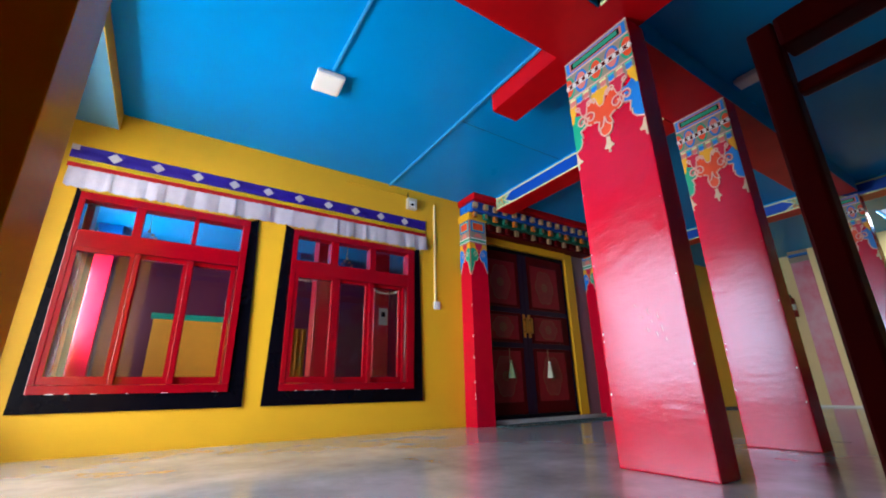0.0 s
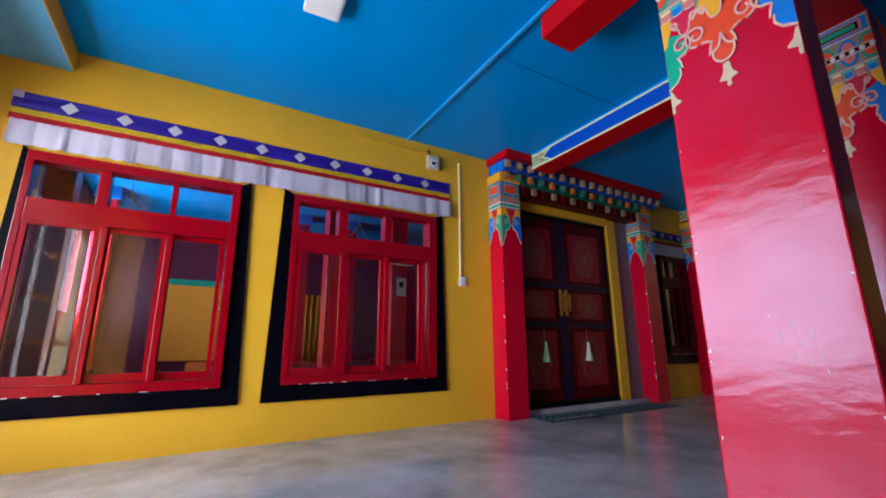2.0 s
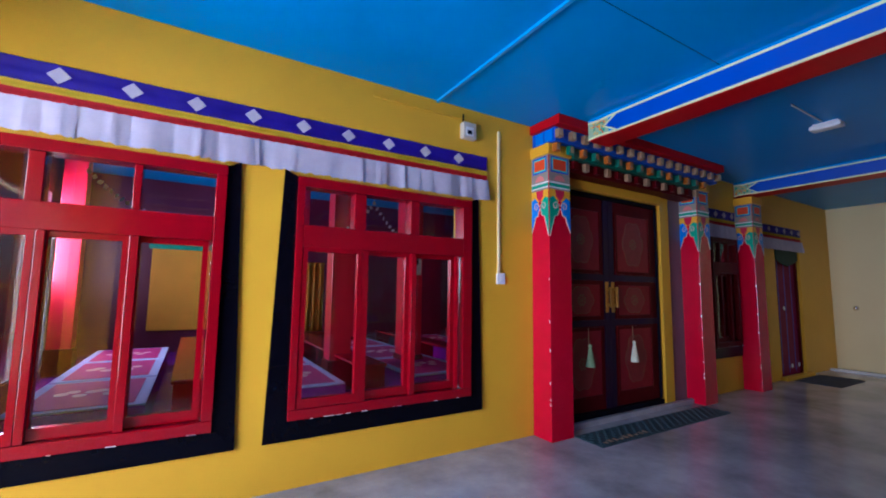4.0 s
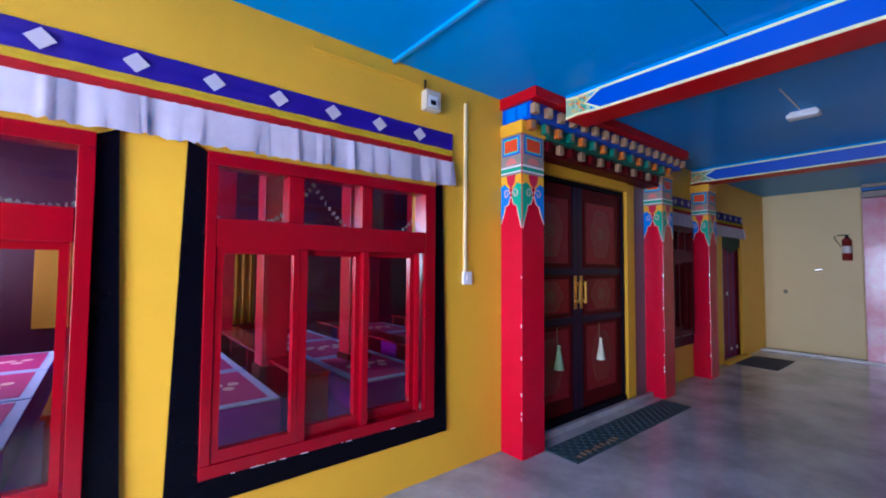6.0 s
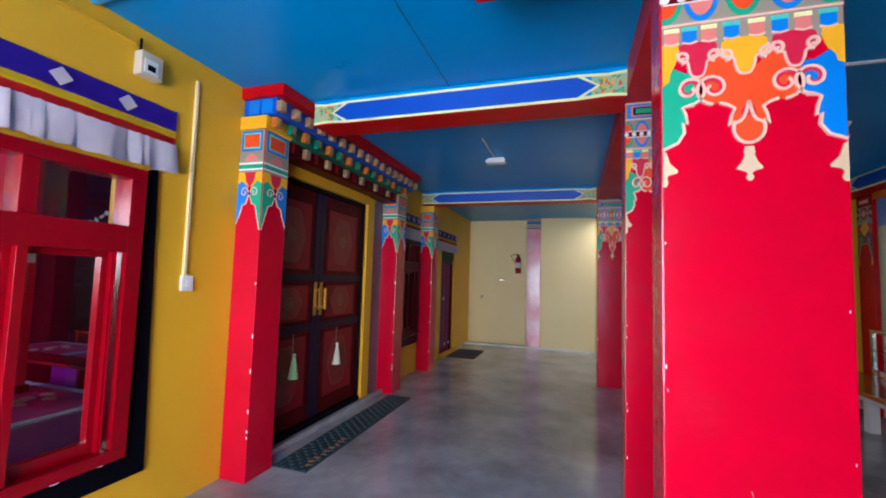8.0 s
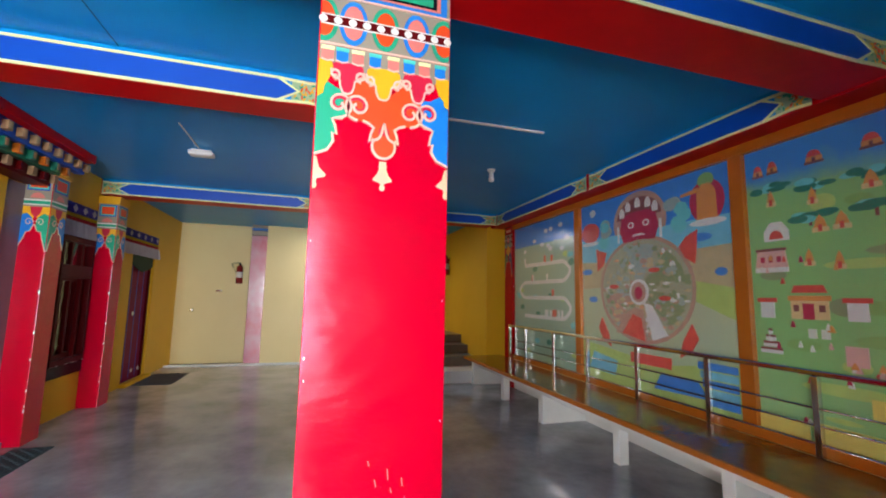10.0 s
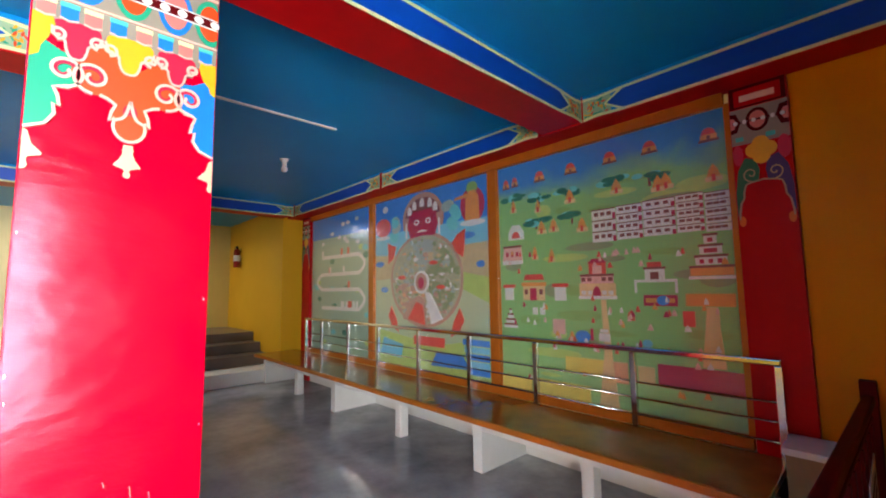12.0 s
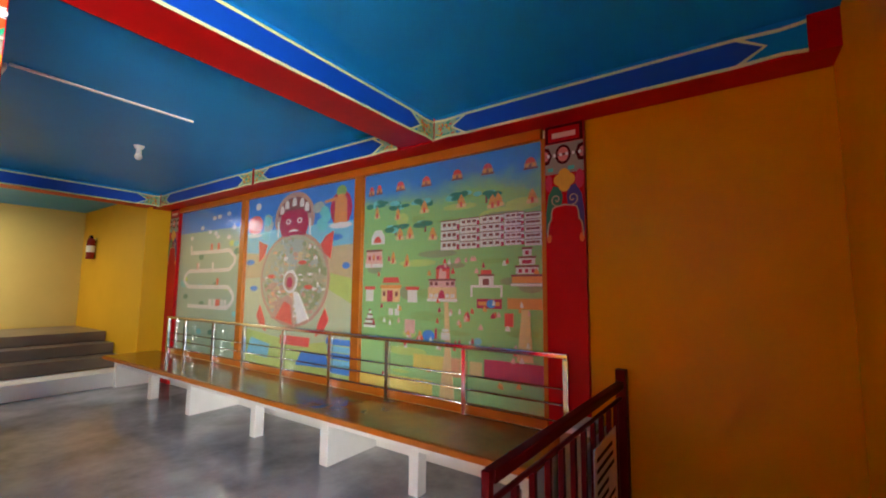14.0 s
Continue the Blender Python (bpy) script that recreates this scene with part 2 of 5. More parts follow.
# cream wall; the alcove's dim yellow bounce light is mixed into its colour
structure("wall_east_stair", material("cream_wall_with_yellow_bounce", (0.66, 0.49, 0.13), 0.5, dark=(0.56, 0.40, 0.10), scale=1.3, grain=90, bump=0.2), FARX, FARX + 0.26, M - 0.2, 1.72, 0, H, label="cream wall behind the upper steps, coloured by yellow bounce light", category="wall")
structure("wall_alcove", YELLOW, 7.42, FARX, M - 0.2, -0.83, 0, H, label="yellow painted wall block at the end of the bench", category="wall")
structure("kerb_line", WHITE, 9.80, 9.86, 1.82, Y - 0.01, 0, 0.03, label="white painted raised floor edge", category="floor edge")
# beams
for name, dims, lab in (
    ("beam_long", (0.19, 7.0, 1.42, 1.82, 2.49, H), "red painted beam along the row of columns"),
    ("beam_stub", (2.45, 2.70, 1.82, 2.50, 2.50, H), "short red painted bracket beam with a cut end"),
    ("beam_hall_1", (3.72, 3.97, 1.82, 3.98, 2.48, H), "red painted cross beam with blue side panel"),
    ("beam_hall_2", (7.0, 7.25, 1.82, Y, 2.48, H), "orange red cross beam with blue side panel"),
    ("beam_south_1", (2.36, 2.68, -0.9, 1.42, 2.49, H), "red painted cross beam with blue side panel"),
    ("beam_south_2", (7.2, 7.45, -0.83, 1.82, 2.48, H), "red painted cross beam with blue side panel"),
    ("beam_mural", (0.03, 7.45, M - 0.1, -0.9, 2.478, H), "red painted wall beam with blue panels"),
):
    structure(name, BEAMRED, *dims, label=lab, category="beam")


structure("beam_long_side", BLUE, 0.2, 6.99, 1.415, 1.4195, 2.495, H - 0.001, label="blue painted side of the long beam", category="beam")


def beam_panel(name, length, origin, u, v, kind_label, far_block=True):
    """The blue panel with pointed ends and yellow outline on a beam's side, with floral end blocks."""
    h = 0.145
    root = thing(name, *origin, kind_label, "beam panel")
    bm = bmesh.new()
    plate(bm, [(0, 0), (length, 0), (length, h + 0.004), (0, h + 0.004)], 0.0, 0.0015)
    part("side_ground", facing(bm, (0, 0, 0), u, v), BLUE, root)
    pts = [(0.28, 0.0), (length - 0.28, 0.0), (length - 0.16, h / 2), (length - 0.28, h), (0.28, h), (0.16, h / 2)]
    bm = bmesh.new()
    plate(bm, pts, 0.0, 0.004)
    part("blue_field", facing(bm, (0, 0, 0), u, v), DEEPBLUE, root)
    bm = bmesh.new()
    stroke(bm, [(0.0, 0.0), (0.1, 0.01)] + [pts[0], pts[1]] + [(length - 0.1, 0.01), (length, 0.0)], 0.017, 0.002, 0.007)
    stroke(bm, [(0.0, h), (0.1, h - 0.01)] + [pts[4], pts[3]] + [(length - 0.1, h - 0.01), (length, h)], 0.017, 0.002, 0.007)
    stroke(bm, [pts[1], pts[2], pts[3]], 0.017, 0.002, 0.0075)
    stroke(bm, [pts[4], pts[5], pts[0]], 0.017, 0.002, 0.0075)
    part("yellow_outline", facing(bm, (0, 0, 0), u, v), LINE, root)
    bm = bmesh.new()
    plate(bm, [(0, h + 0.006), (length, h + 0.006), (length, 0.177), (0, 0.177)], 0.0, 0.003)
    part("upper_strip", facing(bm, (0, 0, 0), u, v), BLUE, root)
    for s in (0.0, length - 0.2)[:2 if far_block else 1]:
        bm = bmesh.new()
        plate(bm, [(s, 0), (s + 0.2, 0), (s + 0.2, h), (s, h)], 0.0, 0.003)
        part("end_block", facing(bm, (0, 0, 0), u, v), PALEGREEN, root, "pale green floral painted end block")
        for nm, mat, count, n in (("leaf", GREEN, 16, 0.0045), ("petal", GOLDYELLOW, 12, 0.0055), ("berry", VERMILION, 7, 0.0065)):
            bm = bmesh.new()
            for k in range(count):
                cu, cv, a = s + random.uniform(0.02, 0.18), random.uniform(0.02, h - 0.02), random.uniform(0, 3)
                plate(bm, [(cu + 0.016 * math.cos(q) * math.cos(a) - 0.006 * math.sin(q) * math.sin(a), cv + 0.016 * math.cos(q) * math.sin(a) + 0.006 * math.sin(q) * math.cos(a)) for q in (0, 1, 2, 3, 4, 5)], 0.002, n + 0.0001 * k)
            tagged(part(nm, facing(bm, (0, 0, 0), u, v), mat, root), kind="stuff")
    return root


beam_panel("beam_panel", 2.16, (3.718, 3.98, 2.49), (0, -1, 0), (0, 0, 1), "deep blue beam panel with pale yellow outline")
beam_panel("beam_panel", 2.5, (6.998, 4.34, 2.49), (0, -1, 0), (0, 0, 1), "deep blue beam panel with pale yellow outline")
beam_panel("beam_panel", 2.3, (2.358, 1.40, 2.49), (0, -1, 0), (0, 0, 1), "deep blue beam panel with pale yellow outline")
beam_panel("beam_panel", 2.7, (7.198, 1.80, 2.49), (0, -1, 0), (0, 0, 1), "deep blue beam panel with pale yellow outline")
beam_panel("beam_panel", 2.19, (2.34, -0.898, 2.49), (-1, 0, 0), (0, 0, 1), "deep blue beam panel with pale yellow outline", False)
beam_panel("beam_panel", 2.08, (4.80, -0.898, 2.49), (-1, 0, 0), (0, 0, 1), "deep blue beam panel with pale yellow outline")
beam_panel("beam_panel", 2.3, (7.15, -0.898, 2.49), (-1, 0, 0), (0, 0, 1), "deep blue beam panel with pale yellow outline")

structure("ceiling_crack", material("crack_shadow", (0.002, 0.02, 0.08), 0.8), 2.45, 3.715, 2.926, 2.931, H - 0.0015, H, label="thin dark joint line in the ceiling", category="joint")

# stair flight going down under the stair head
steps = thing("stair", 0.55, 1.7, 0, "grey concrete stair flight going down", "stair")
for k in range(9):
    block("step", CONCRETE, -0.52, 0.53, -0.3 * (k + 1), -0.3 * k - 0.001, -0.17 * (k + 1) - 0.35, -0.17 * (k + 1), parent=steps, bevel=0.008)
structure("wall_stair_east", ORANGE, 1.08, 1.16, M, 1.7, -2.6, -0.2, label="orange wall under the floor edge", category="wall")
structure("floor_below", CONCRETE, -0.1, 1.2, M - 0.3, 1.7, -2.7, -2.6, label="grey floor below the stair", category="floor")


# ---- columns ----
CREAMPAINT = material("cream_tassel_paint", (0.66, 0.50, 0.32), 0.4, scale=8)

def column_ornament(root, w, top, x=0.0):
    """Painted capital on the face that looks towards -x: ring row, beads, tubes, cloud scrolls and tassels."""
    e = 0.0015
    k = w / 0.47

    def place(bm):
        return facing(bm, (x - 0.001, 0, top), (0, -1, 0), (0, 0, 1.018))

    def put(name, mat, shapes, n, label=""):
        for s in shapes:
            bm = bmesh.new()
            plate(bm, [(u * k, v) for u, v in s], 0, n)
            part(name, place(bm), mat, root, label)

    def line(name, mat, lines, width, n):
        bm = bmesh.new()
        for s in lines:
            stroke(bm, [(u * k, v) for u, v in s], width, 0, n)
        return part(name, place(bm), mat, root)

    rect = lambda a, b, c, d: [(a, c), (b, c), (b, d), (a, d)]
    put("capital_ground", GREYTAN, [rect(-0.232, 0.232, -0.37, 0.0)], e)
    put("frieze_blue", SKYBLUE, [rect(-0.22, 0.22, -0.098, -0.012)], 2 * e)
    put("frieze_pink", PINK, [rect(-0.195, 0.195, -0.086, -0.024)], 3 * e)
    put("frieze_dark", DARK, [rect(-0.18, 0.18, -0.078, -0.032)], 4 * e)
    put("frieze_green", GREEN, [rect(-0.165, 0.165, -0.07, -0.04)], 5 * e, "green centre bar of the frieze")
    line("frieze_line", PALEPINK, [[(-0.232, -0.005), (0.232, -0.005)], [(-0.232, -0.105), (0.232, -0.105)], [(-0.232, -0.285), (0.232, -0.285)]], 0.007, 5 * e)
    rings = [(-0.222, GREEN, VERMILION), (-0.122, SKYBLUE, PINK), (-0.009, GREEN, VERMILION), (0.105, SKYBLUE, PINK), (0.21, GREEN, VERMILION)]
    for u, a, b in rings:
        lo, hi = max(u - 0.05, -0.232), min(u + 0.05, 0.232)
        clip = lambda pts: [(min(max(p, -0.232), 0.232), q) for p, q in pts]
        put("ring", a, [clip(disc(u, -0.195, 0.05, 0.083, 20))], 2 * e)
        put("ring_heart", b, [clip(disc(u, -0.195, 0.036, 0.064, 20))], 3 * e)
    put("bead_band", MAROON, [rect(-0.232, 0.232, -0.212, -0.182)], 4 * e)
    put("bead", WHITE, [disc(-0.225 + 0.0497 * i, -0.197, 0.0145, 0.0135, 12) for i in range(10)], 5 * e)
    line("bead_line", WHITE, [[(-0.232, -0.18), (0.232, -0.18)], [(-0.232, -0.214), (0.232, -0.214)]], 0.004, 5 * e)
    tubes = [-0.205, -0.155, -0.102, -0.042, 0.023, 0.081, 0.138, 0.198]
    put("tube_pink", PINK, [rect(u - 0.02, u + 0.02, -0.345, -0.30) for u in tubes[::2]], 2 * e)
    put("tube_blue", SKYBLUE, [rect(u - 0.02, u + 0.02, -0.345, -0.30) for u in tubes[1::2]], 2 * e)
    put("tube_cap", LINE, [rect(u - 0.022, u + 0.022, -0.307, -0.293) for u in tubes[::2]], 3 * e)
    put("tube_cap", TURQ, [rect(u - 0.022, u + 0.022, -0.307, -0.293) for u in tubes[1::2]], 3 * e)
    line("tube_rim", PALEPINK, [[(u - 0.021, -0.343), (u, -0.349), (u + 0.021, -0.343)] for u in tubes], 0.006, 4 * e)
    # cloud scrolls
    def rounded(pts, rounds=2):
        """Cuts the corners of an outline twice, so that it runs in curves."""
        for _ in range(rounds):
            pts = [q for (a, b), (c_, d) in zip(pts, pts[1:] + pts[:1]) for q in ((0.75 * a + 0.25 * c_, 0.75 * b + 0.25 * d), (0.25 * a + 0.75 * c_, 0.25 * b + 0.75 * d))]
        return pts

    def soft_line(pts, rounds=2):
        for _ in range(rounds):
            pts = [pts[0]] + [q for (a, b), (c_, d) in zip(pts, pts[1:]) for q in ((0.75 * a + 0.25 * c_, 0.75 * b + 0.25 * d), (0.25 * a + 0.75 * c_, 0.25 * b + 0.75 * d))] + [pts[-1]]
        return pts

    mirror = lambda pts, m: [(2 * m - u, v) for u, v in pts[::-1]]
    half = lambda u, t, b, r: [(u + r, t), (u + r * 1.12, t - 0.03), (u + r * 0.95, t - 0.062), (u + r * 0.5, t - 0.062), (u + r * 0.48, b + 0.03), (u + r * 0.3, b + 0.004), (u, b)]
    lobe = lambda u, t, b, r: half(u, t, b, r) + mirror(half(u, t, b, r), u)[1:]
    reds, yellows = [(-0.135, -0.345, -0.46, 0.05), (0.115, -0.345, -0.455, 0.05)], [(-0.01, -0.345, -0.462, 0.055)]
    put("lobe_red", CRIMSON, [rounded(lobe(*q)) for q in reds], 3 * e)
    put("lobe_yellow", GOLDYELLOW, [rounded(lobe(*q)) for q in yellows] + [[(-0.232, -0.345), (-0.19, -0.345), (-0.183, -0.37), (-0.195, -0.41), (-0.21, -0.44), (-0.213, -0.465), (-0.232, -0.48)], [(0.232, -0.345), (0.185, -0.345), (0.18, -0.37), (0.195, -0.41), (0.212, -0.43), (0.216, -0.45), (0.232, -0.458)]], 3.4 * e)
    line("lobe_line", PALEPINK, [soft_line(lobe(*q)[1:-1]) for q in reds + yellows], 0.0065, 6 * e)
    c = -0.002
    side = [(c, -0.455), (c + 0.03, -0.43), (c + 0.055, -0.40), (c + 0.09, -0.395), (c + 0.115, -0.425)] + disc(c + 0.092, -0.493, 0.05, 0.056, 9, 55, -110) + [(c + 0.055, -0.552), (c + 0.036, -0.565), (c + 0.045, -0.588), (c + 0.05, -0.618), (c + 0.038, -0.605)] + disc(c, -0.628, 0.04, 0.045, 7, 15, -90)
    put("cloud_orange", VERMILION, [side + mirror(side, c)[1:-1]], 2.5 * e, "orange cloud scroll")
    put("cloud_heart", CRIMSON, [rounded([(c, -0.545), (c + 0.022, -0.575), (c + 0.012, -0.60), (c, -0.585), (c - 0.012, -0.60), (c - 0.022, -0.575)])], 3.2 * e)
    edge_l = disc(-0.158, -0.495, 0.046, 0.054, 8, 100, -100) + [(-0.178, -0.552), (-0.168, -0.575), (-0.163, -0.605), (-0.176, -0.60), (-0.172, -0.63), (-0.19, -0.662), (-0.232, -0.682)]
    edge_r = disc(0.155, -0.49, 0.046, 0.054, 8, 80, 280) + [(0.175, -0.55), (0.166, -0.575), (0.161, -0.605), (0.174, -0.60), (0.17, -0.63), (0.19, -0.66), (0.232, -0.678)]
    put("cloud_green", GREEN, [[(-0.232, -0.45), (-0.205, -0.42)] + edge_l], 2.2 * e, "green cloud scroll")
    put("cloud_blue", SKYBLUE, [[(0.232, -0.43), (0.205, -0.41)] + edge_r], 2.2 * e, "blue cloud scroll")
    lower = side[13:]
    line("cloud_line", PALEPINK, [lower, mirror(lower, c), edge_l[6:], edge_r[6:], soft_line([(c, -0.545), (c + 0.012, -0.60), (c + 0.036, -0.612)]), soft_line([(c, -0.545), (c - 0.012, -0.60), (c - 0.036, -0.612)])], 0.0085, 5 * e)
    line("scroll_line", PALEPINK, [spiral(-0.158, -0.498, 0.048, 0.009, 270, 1.35, 30), spiral(0.155, -0.493, 0.048, 0.009, 270, -1.35, 30), spiral(c - 0.092, -0.498, 0.05, 0.01, 270, -1.4, 30), spiral(c + 0.092, -0.498, 0.05, 0.01, 270, 1.4, 30), spiral(-0.178, -0.392, 0.019, 0.005, 270, 1.2), spiral(-0.088, -0.392, 0.019, 0.005, 270, -1.2), spiral(-0.06, -0.398, 0.019, 0.005, 270, 1.2), spiral(0.045, -0.398, 0.019, 0.005, 270, -1.2), spiral(0.07, -0.39, 0.019, 0.005, 270, 1.2), spiral(0.162, -0.388, 0.019, 0.005, 270, -1.2)], 0.0085, 6.2 * e)
    line("scroll_red", CRIMSON, [spiral(-0.158, -0.498, 0.034, 0.008, 330, 1.0, 24), spiral(0.155, -0.493, 0.034, 0.008, 210, -1.0, 24), spiral(c - 0.092, -0.498, 0.036, 0.008, 210, -1.05, 24), spiral(c + 0.092, -0.498, 0.036, 0.008, 330, 1.05, 24)], 0.009, 5 * e)
    bell_side = [(0.004, -0.786), (0.009, -0.78), (0.009, -0.772), (0.005, -0.766), (0.009, -0.759), (0.034, -0.75), (0.031, -0.743), (0.021, -0.731), (0.014, -0.714), (0.012, -0.704), (0.015, -0.7), (0.012, -0.692), (0.012, -0.683)]
    bell = lambda u: [(u + a, b) for a, b in bell_side] + [(u - a, b) for a, b in bell_side[::-1]]
    halfl = [(-0.232, -0.685), (-0.222, -0.69), (-0.218, -0.705), (-0.212, -0.725), (-0.19, -0.748), (-0.192, -0.755), (-0.217, -0.762), (-0.221, -0.77), (-0.217, -0.785), (-0.222, -0.796), (-0.232, -0.798)]
    put("tassel", CREAMPAINT, [bell(c), halfl, [(-u, v) for u, v in halfl[::-1]]], 3 * e, "pale tan painted bell tassel")


def chips(root, w, seed, zs):
    """Small flakes of bare plaster along an edge."""
    rng = random.Random(seed)
    bm = bmesh.new()
    for z in zs:
        u, r = w / 2 - math.copysign(0.011 + 0.004 * rng.random(), w), 0.003 + 0.005 * rng.random()
        pts = [(u + r * rng.uniform(0.5, 1) * math.cos(a) * 0.6, z + r * 1.6 * rng.uniform(0.5, 1.0) * math.sin(a)) for a in (0, 1, 2, 3, 4, 5)]
        plate(bm, pts, 0, 0.0012)
    return facing(bm, (-0.0005, 0, 0), (0, -1, 0), (0, 0, 1))


for n, (x0, x1, y0, y1) in enumerate(((2.552, 2.72, 1.369, 1.851), (3.85, 4.02, 1.42, 1.82), (7.1, 7.27, 1.44, 1.82))):
    col = thing("column", x0, (y0 + y1) / 2, 0, "red glossy column with painted cloud ornament", "column", "columns along the middle of the porch")
    block("shaft", RED, 0, x1 - x0, -(y1 - y0) / 2, (y1 - y0) / 2, 0, 2.49, parent=col, bevel=0.007)
    column_ornament(col, (y1 - y0) * 0.99, 2.488)
    tagged(part("paint_chip", chips(col, -(y1 - y0), n, (0.35, 0.62, 0.66, 1.05, 1.12, 1.5)), WHITE, col, "chipped bare plaster spots"), kind="stuff")
    bm = chips(col, (y1 - y0), n + 9, (0.28, 0.48, 0.9, 1.31))
    tagged(part("paint_chip", bm, WHITE, col, "chipped bare plaster spots"), kind="stuff")


scr = bmesh.new()
for i, y in enumerate((1.624, 1.60, 1.575, 1.56, 1.548, 1.53, 1.512, 1.50, 1.49)):
    stroke(scr, [(-y, 0.79 - 0.05 * (i % 3) - 0.01 * i), (-y + 0.004, 0.775 - 0.05 * (i % 3) - 0.006 * (i % 4) - 0.01 * i)], 0.003, 0, 0.0012)
scratched = bpy.data.objects["column"]
tagged(part("scratch", facing(scr, (-0.0005, -1.61, 0), (0, -1, 0), (0, 0, 1)), PINK, scratched, "pale scratches in the paint"), kind="stuff")


def half_column(x0, x1, y0=4.14, deep=0.208):
    root = thing("half_column", x0, y0, 0, "red glossy half column with painted capital", "column", "half columns on the wall")
    w = x1 - x0
    block("shaft", RED, 0, w, 0, deep, 0, 2.36, parent=root, bevel=0.005)
    block("capital_block", GOLDYELLOW, -0.012, w + 0.012, -0.012, deep, 2.361, 2.455, parent=root, bevel=0.004, label="golden yellow capital block")
    for span, org, u, flip in ((deep, (-0.0005, deep, 0), (0, -1, 0), False), (w, (0, -0.0005, 0), (1, 0, 0), True)):
        across = lambda p: (1 - p if flip else p) * span
        def put(name, mat, shapes, n):
            for s in shapes:
                bm = bmesh.new()
                plate(bm, [(across(p), q) for p, q in s], 0, n)
                part(name, facing(bm, org, u, (0, 0, 1)), mat, root)
        r = lambda a, b, c, d: [(a, c), (b, c), (b, d), (a, d)]
        put("panel_grey", GREYTAN, [r(0.02, 0.98, 2.06, 2.36)], 0.001)
        put("panel_blue", DEEPBLUE, [r(0.1, 0.9, 2.21, 2.35)], 0.002)
        put("panel_pale", TURQ, [r(0.15, 0.85, 2.222, 2.338)], 0.0028)
        put("panel_red", VERMILION, [r(0.2, 0.8, 2.235, 2.325)], 0.0036)
        put("arch_pink", PINK, [disc(0.5, 2.14, 0.25, 0.05, 12, 0, 180)], 0.002)
        put("band_white", WHITE, [r(0.02, 0.98, 2.115, 2.128), r(0.02, 0.98, 2.075, 2.085)], 0.003)
        put("band_green", GREEN, [r(0.02, 0.98, 2.086, 2.113)], 0.002)
        put("capital_yellow", GOLDYELLOW, [[(0.02, 2.06), (0.98, 2.06), (0.98, 1.92), (0.72, 1.9), (0.5, 1.98), (0.28, 1.9), (0.02, 1.92)]], 0.0012)
        put("lobe_pink", CRIMSON, [[(0.28, 2.06), (0.72, 2.06), (0.66, 2.0), (0.5, 1.955), (0.34, 2.0)]], 0.002)
        put("cloud_blue", SKYBLUE, [[(0.02, 1.98), (0.2, 2.0), (0.4, 1.96), (0.46, 1.89), (0.38, 1.84), (0.24, 1.83), (0.18, 1.78), (0.02, 1.70)]], 0.0024)
        put("cloud_green", GREEN, [[(0.98, 1.98), (0.8, 2.0), (0.6, 1.96), (0.54, 1.89), (0.62, 1.84), (0.76, 1.83), (0.82, 1.78), (0.98, 1.66)]], 0.0024)
        bm = bmesh.new()
        for s in ([(0.02, 1.70), (0.18, 1.78), (0.24, 1.83), (0.38, 1.84), (0.46, 1.89), (0.5, 1.9), (0.54, 1.89), (0.62, 1.84), (0.76, 1.83), (0.82, 1.78), (0.98, 1.66)], spiral(0.3, 1.92, 0.16, 0.03, 0, 1.2, 14), spiral(0.7, 1.92, 0.16, 0.03, 180, -1.2, 14)):
            mid = s[0][1] if len(s) == 15 else None
            pts = [(across(p), q) for p, q in s] if mid is None else [(across(p), 1.92 + (q - 1.92) * 0.24) for p, q in s]
            stroke(bm, pts, 0.007, 0, 0.0042)
        part("scroll_line", facing(bm, org, u, (0, 0, 1)), PALEPINK, root)
    rng = random.Random(int(x0 * 10))
    bm = bmesh.new()
    for z in (0.29, 0.33, 0.46, 0.72, 0.95, 1.3):
        r0 = 0.004 + 0.008 * rng.random()
        plate(bm, [(deep - 0.006 + r0 * 0.5 * math.cos(a), z + r0 * 1.5 * math.sin(a)) for a in (0, 1, 2, 3, 4, 5)], 0, 0.0015)
    tagged(part("paint_chip", facing(bm, (-0.0005, deep, 0), (0, -1, 0), (0, 0, 1)), WHITE, root, "chipped bare plaster spots"), kind="stuff")
    return root


for x0, x1 in ((3.40, 3.655), (5.68, 5.93), (6.98, 7.24)):
    half_column(x0, x1)

# ---- the portal: dentil cornice over the doorway ----
cornice = thing("portal_cornice", 4.7, 4.1, 2.17, "painted stepped cornice with rows of block ends", "cornice")
L0, L1 = 3.385 - 4.7, 6.03 - 4.7


def tier(name, mat, x0, x1, y0, z0, z1, label=""):
    block(name, mat, x0, x1, y0 - 4.1, 0.248, z0 - 2.17, z1 - 2.17, parent=cornice, bevel=0.003, label=label)


# darker green and tan: the lower block rows carry their shade in the colour
BLOCKGREEN = material("shaded_green_block_paint", (0.0, 0.16, 0.10), 0.5, scale=9)
BLOCKTAN = material("darker_tan_block_paint", (0.34, 0.20, 0.10), 0.5, scale=9)
tier("top_board", BEAMRED, L0, L1, 4.0, 2.585, 2.664, "red top board")
tier("blue_tier", DEEPBLUE, L0 + 0.03, L1 - 0.03, 4.07, 2.46, 2.584, "deep blue tier")
tier("green_tier", material("dark_green_tier_paint", (0.0, 0.12, 0.07), 0.45), L0 + 0.30, L1 - 0.32, 4.12, 2.362, 2.459, "dark green tier")
tier("red_tier", MAROON, L0 + 0.30, L1 - 0.32, 4.17, 2.255, 2.361, "dark red lowest tier")
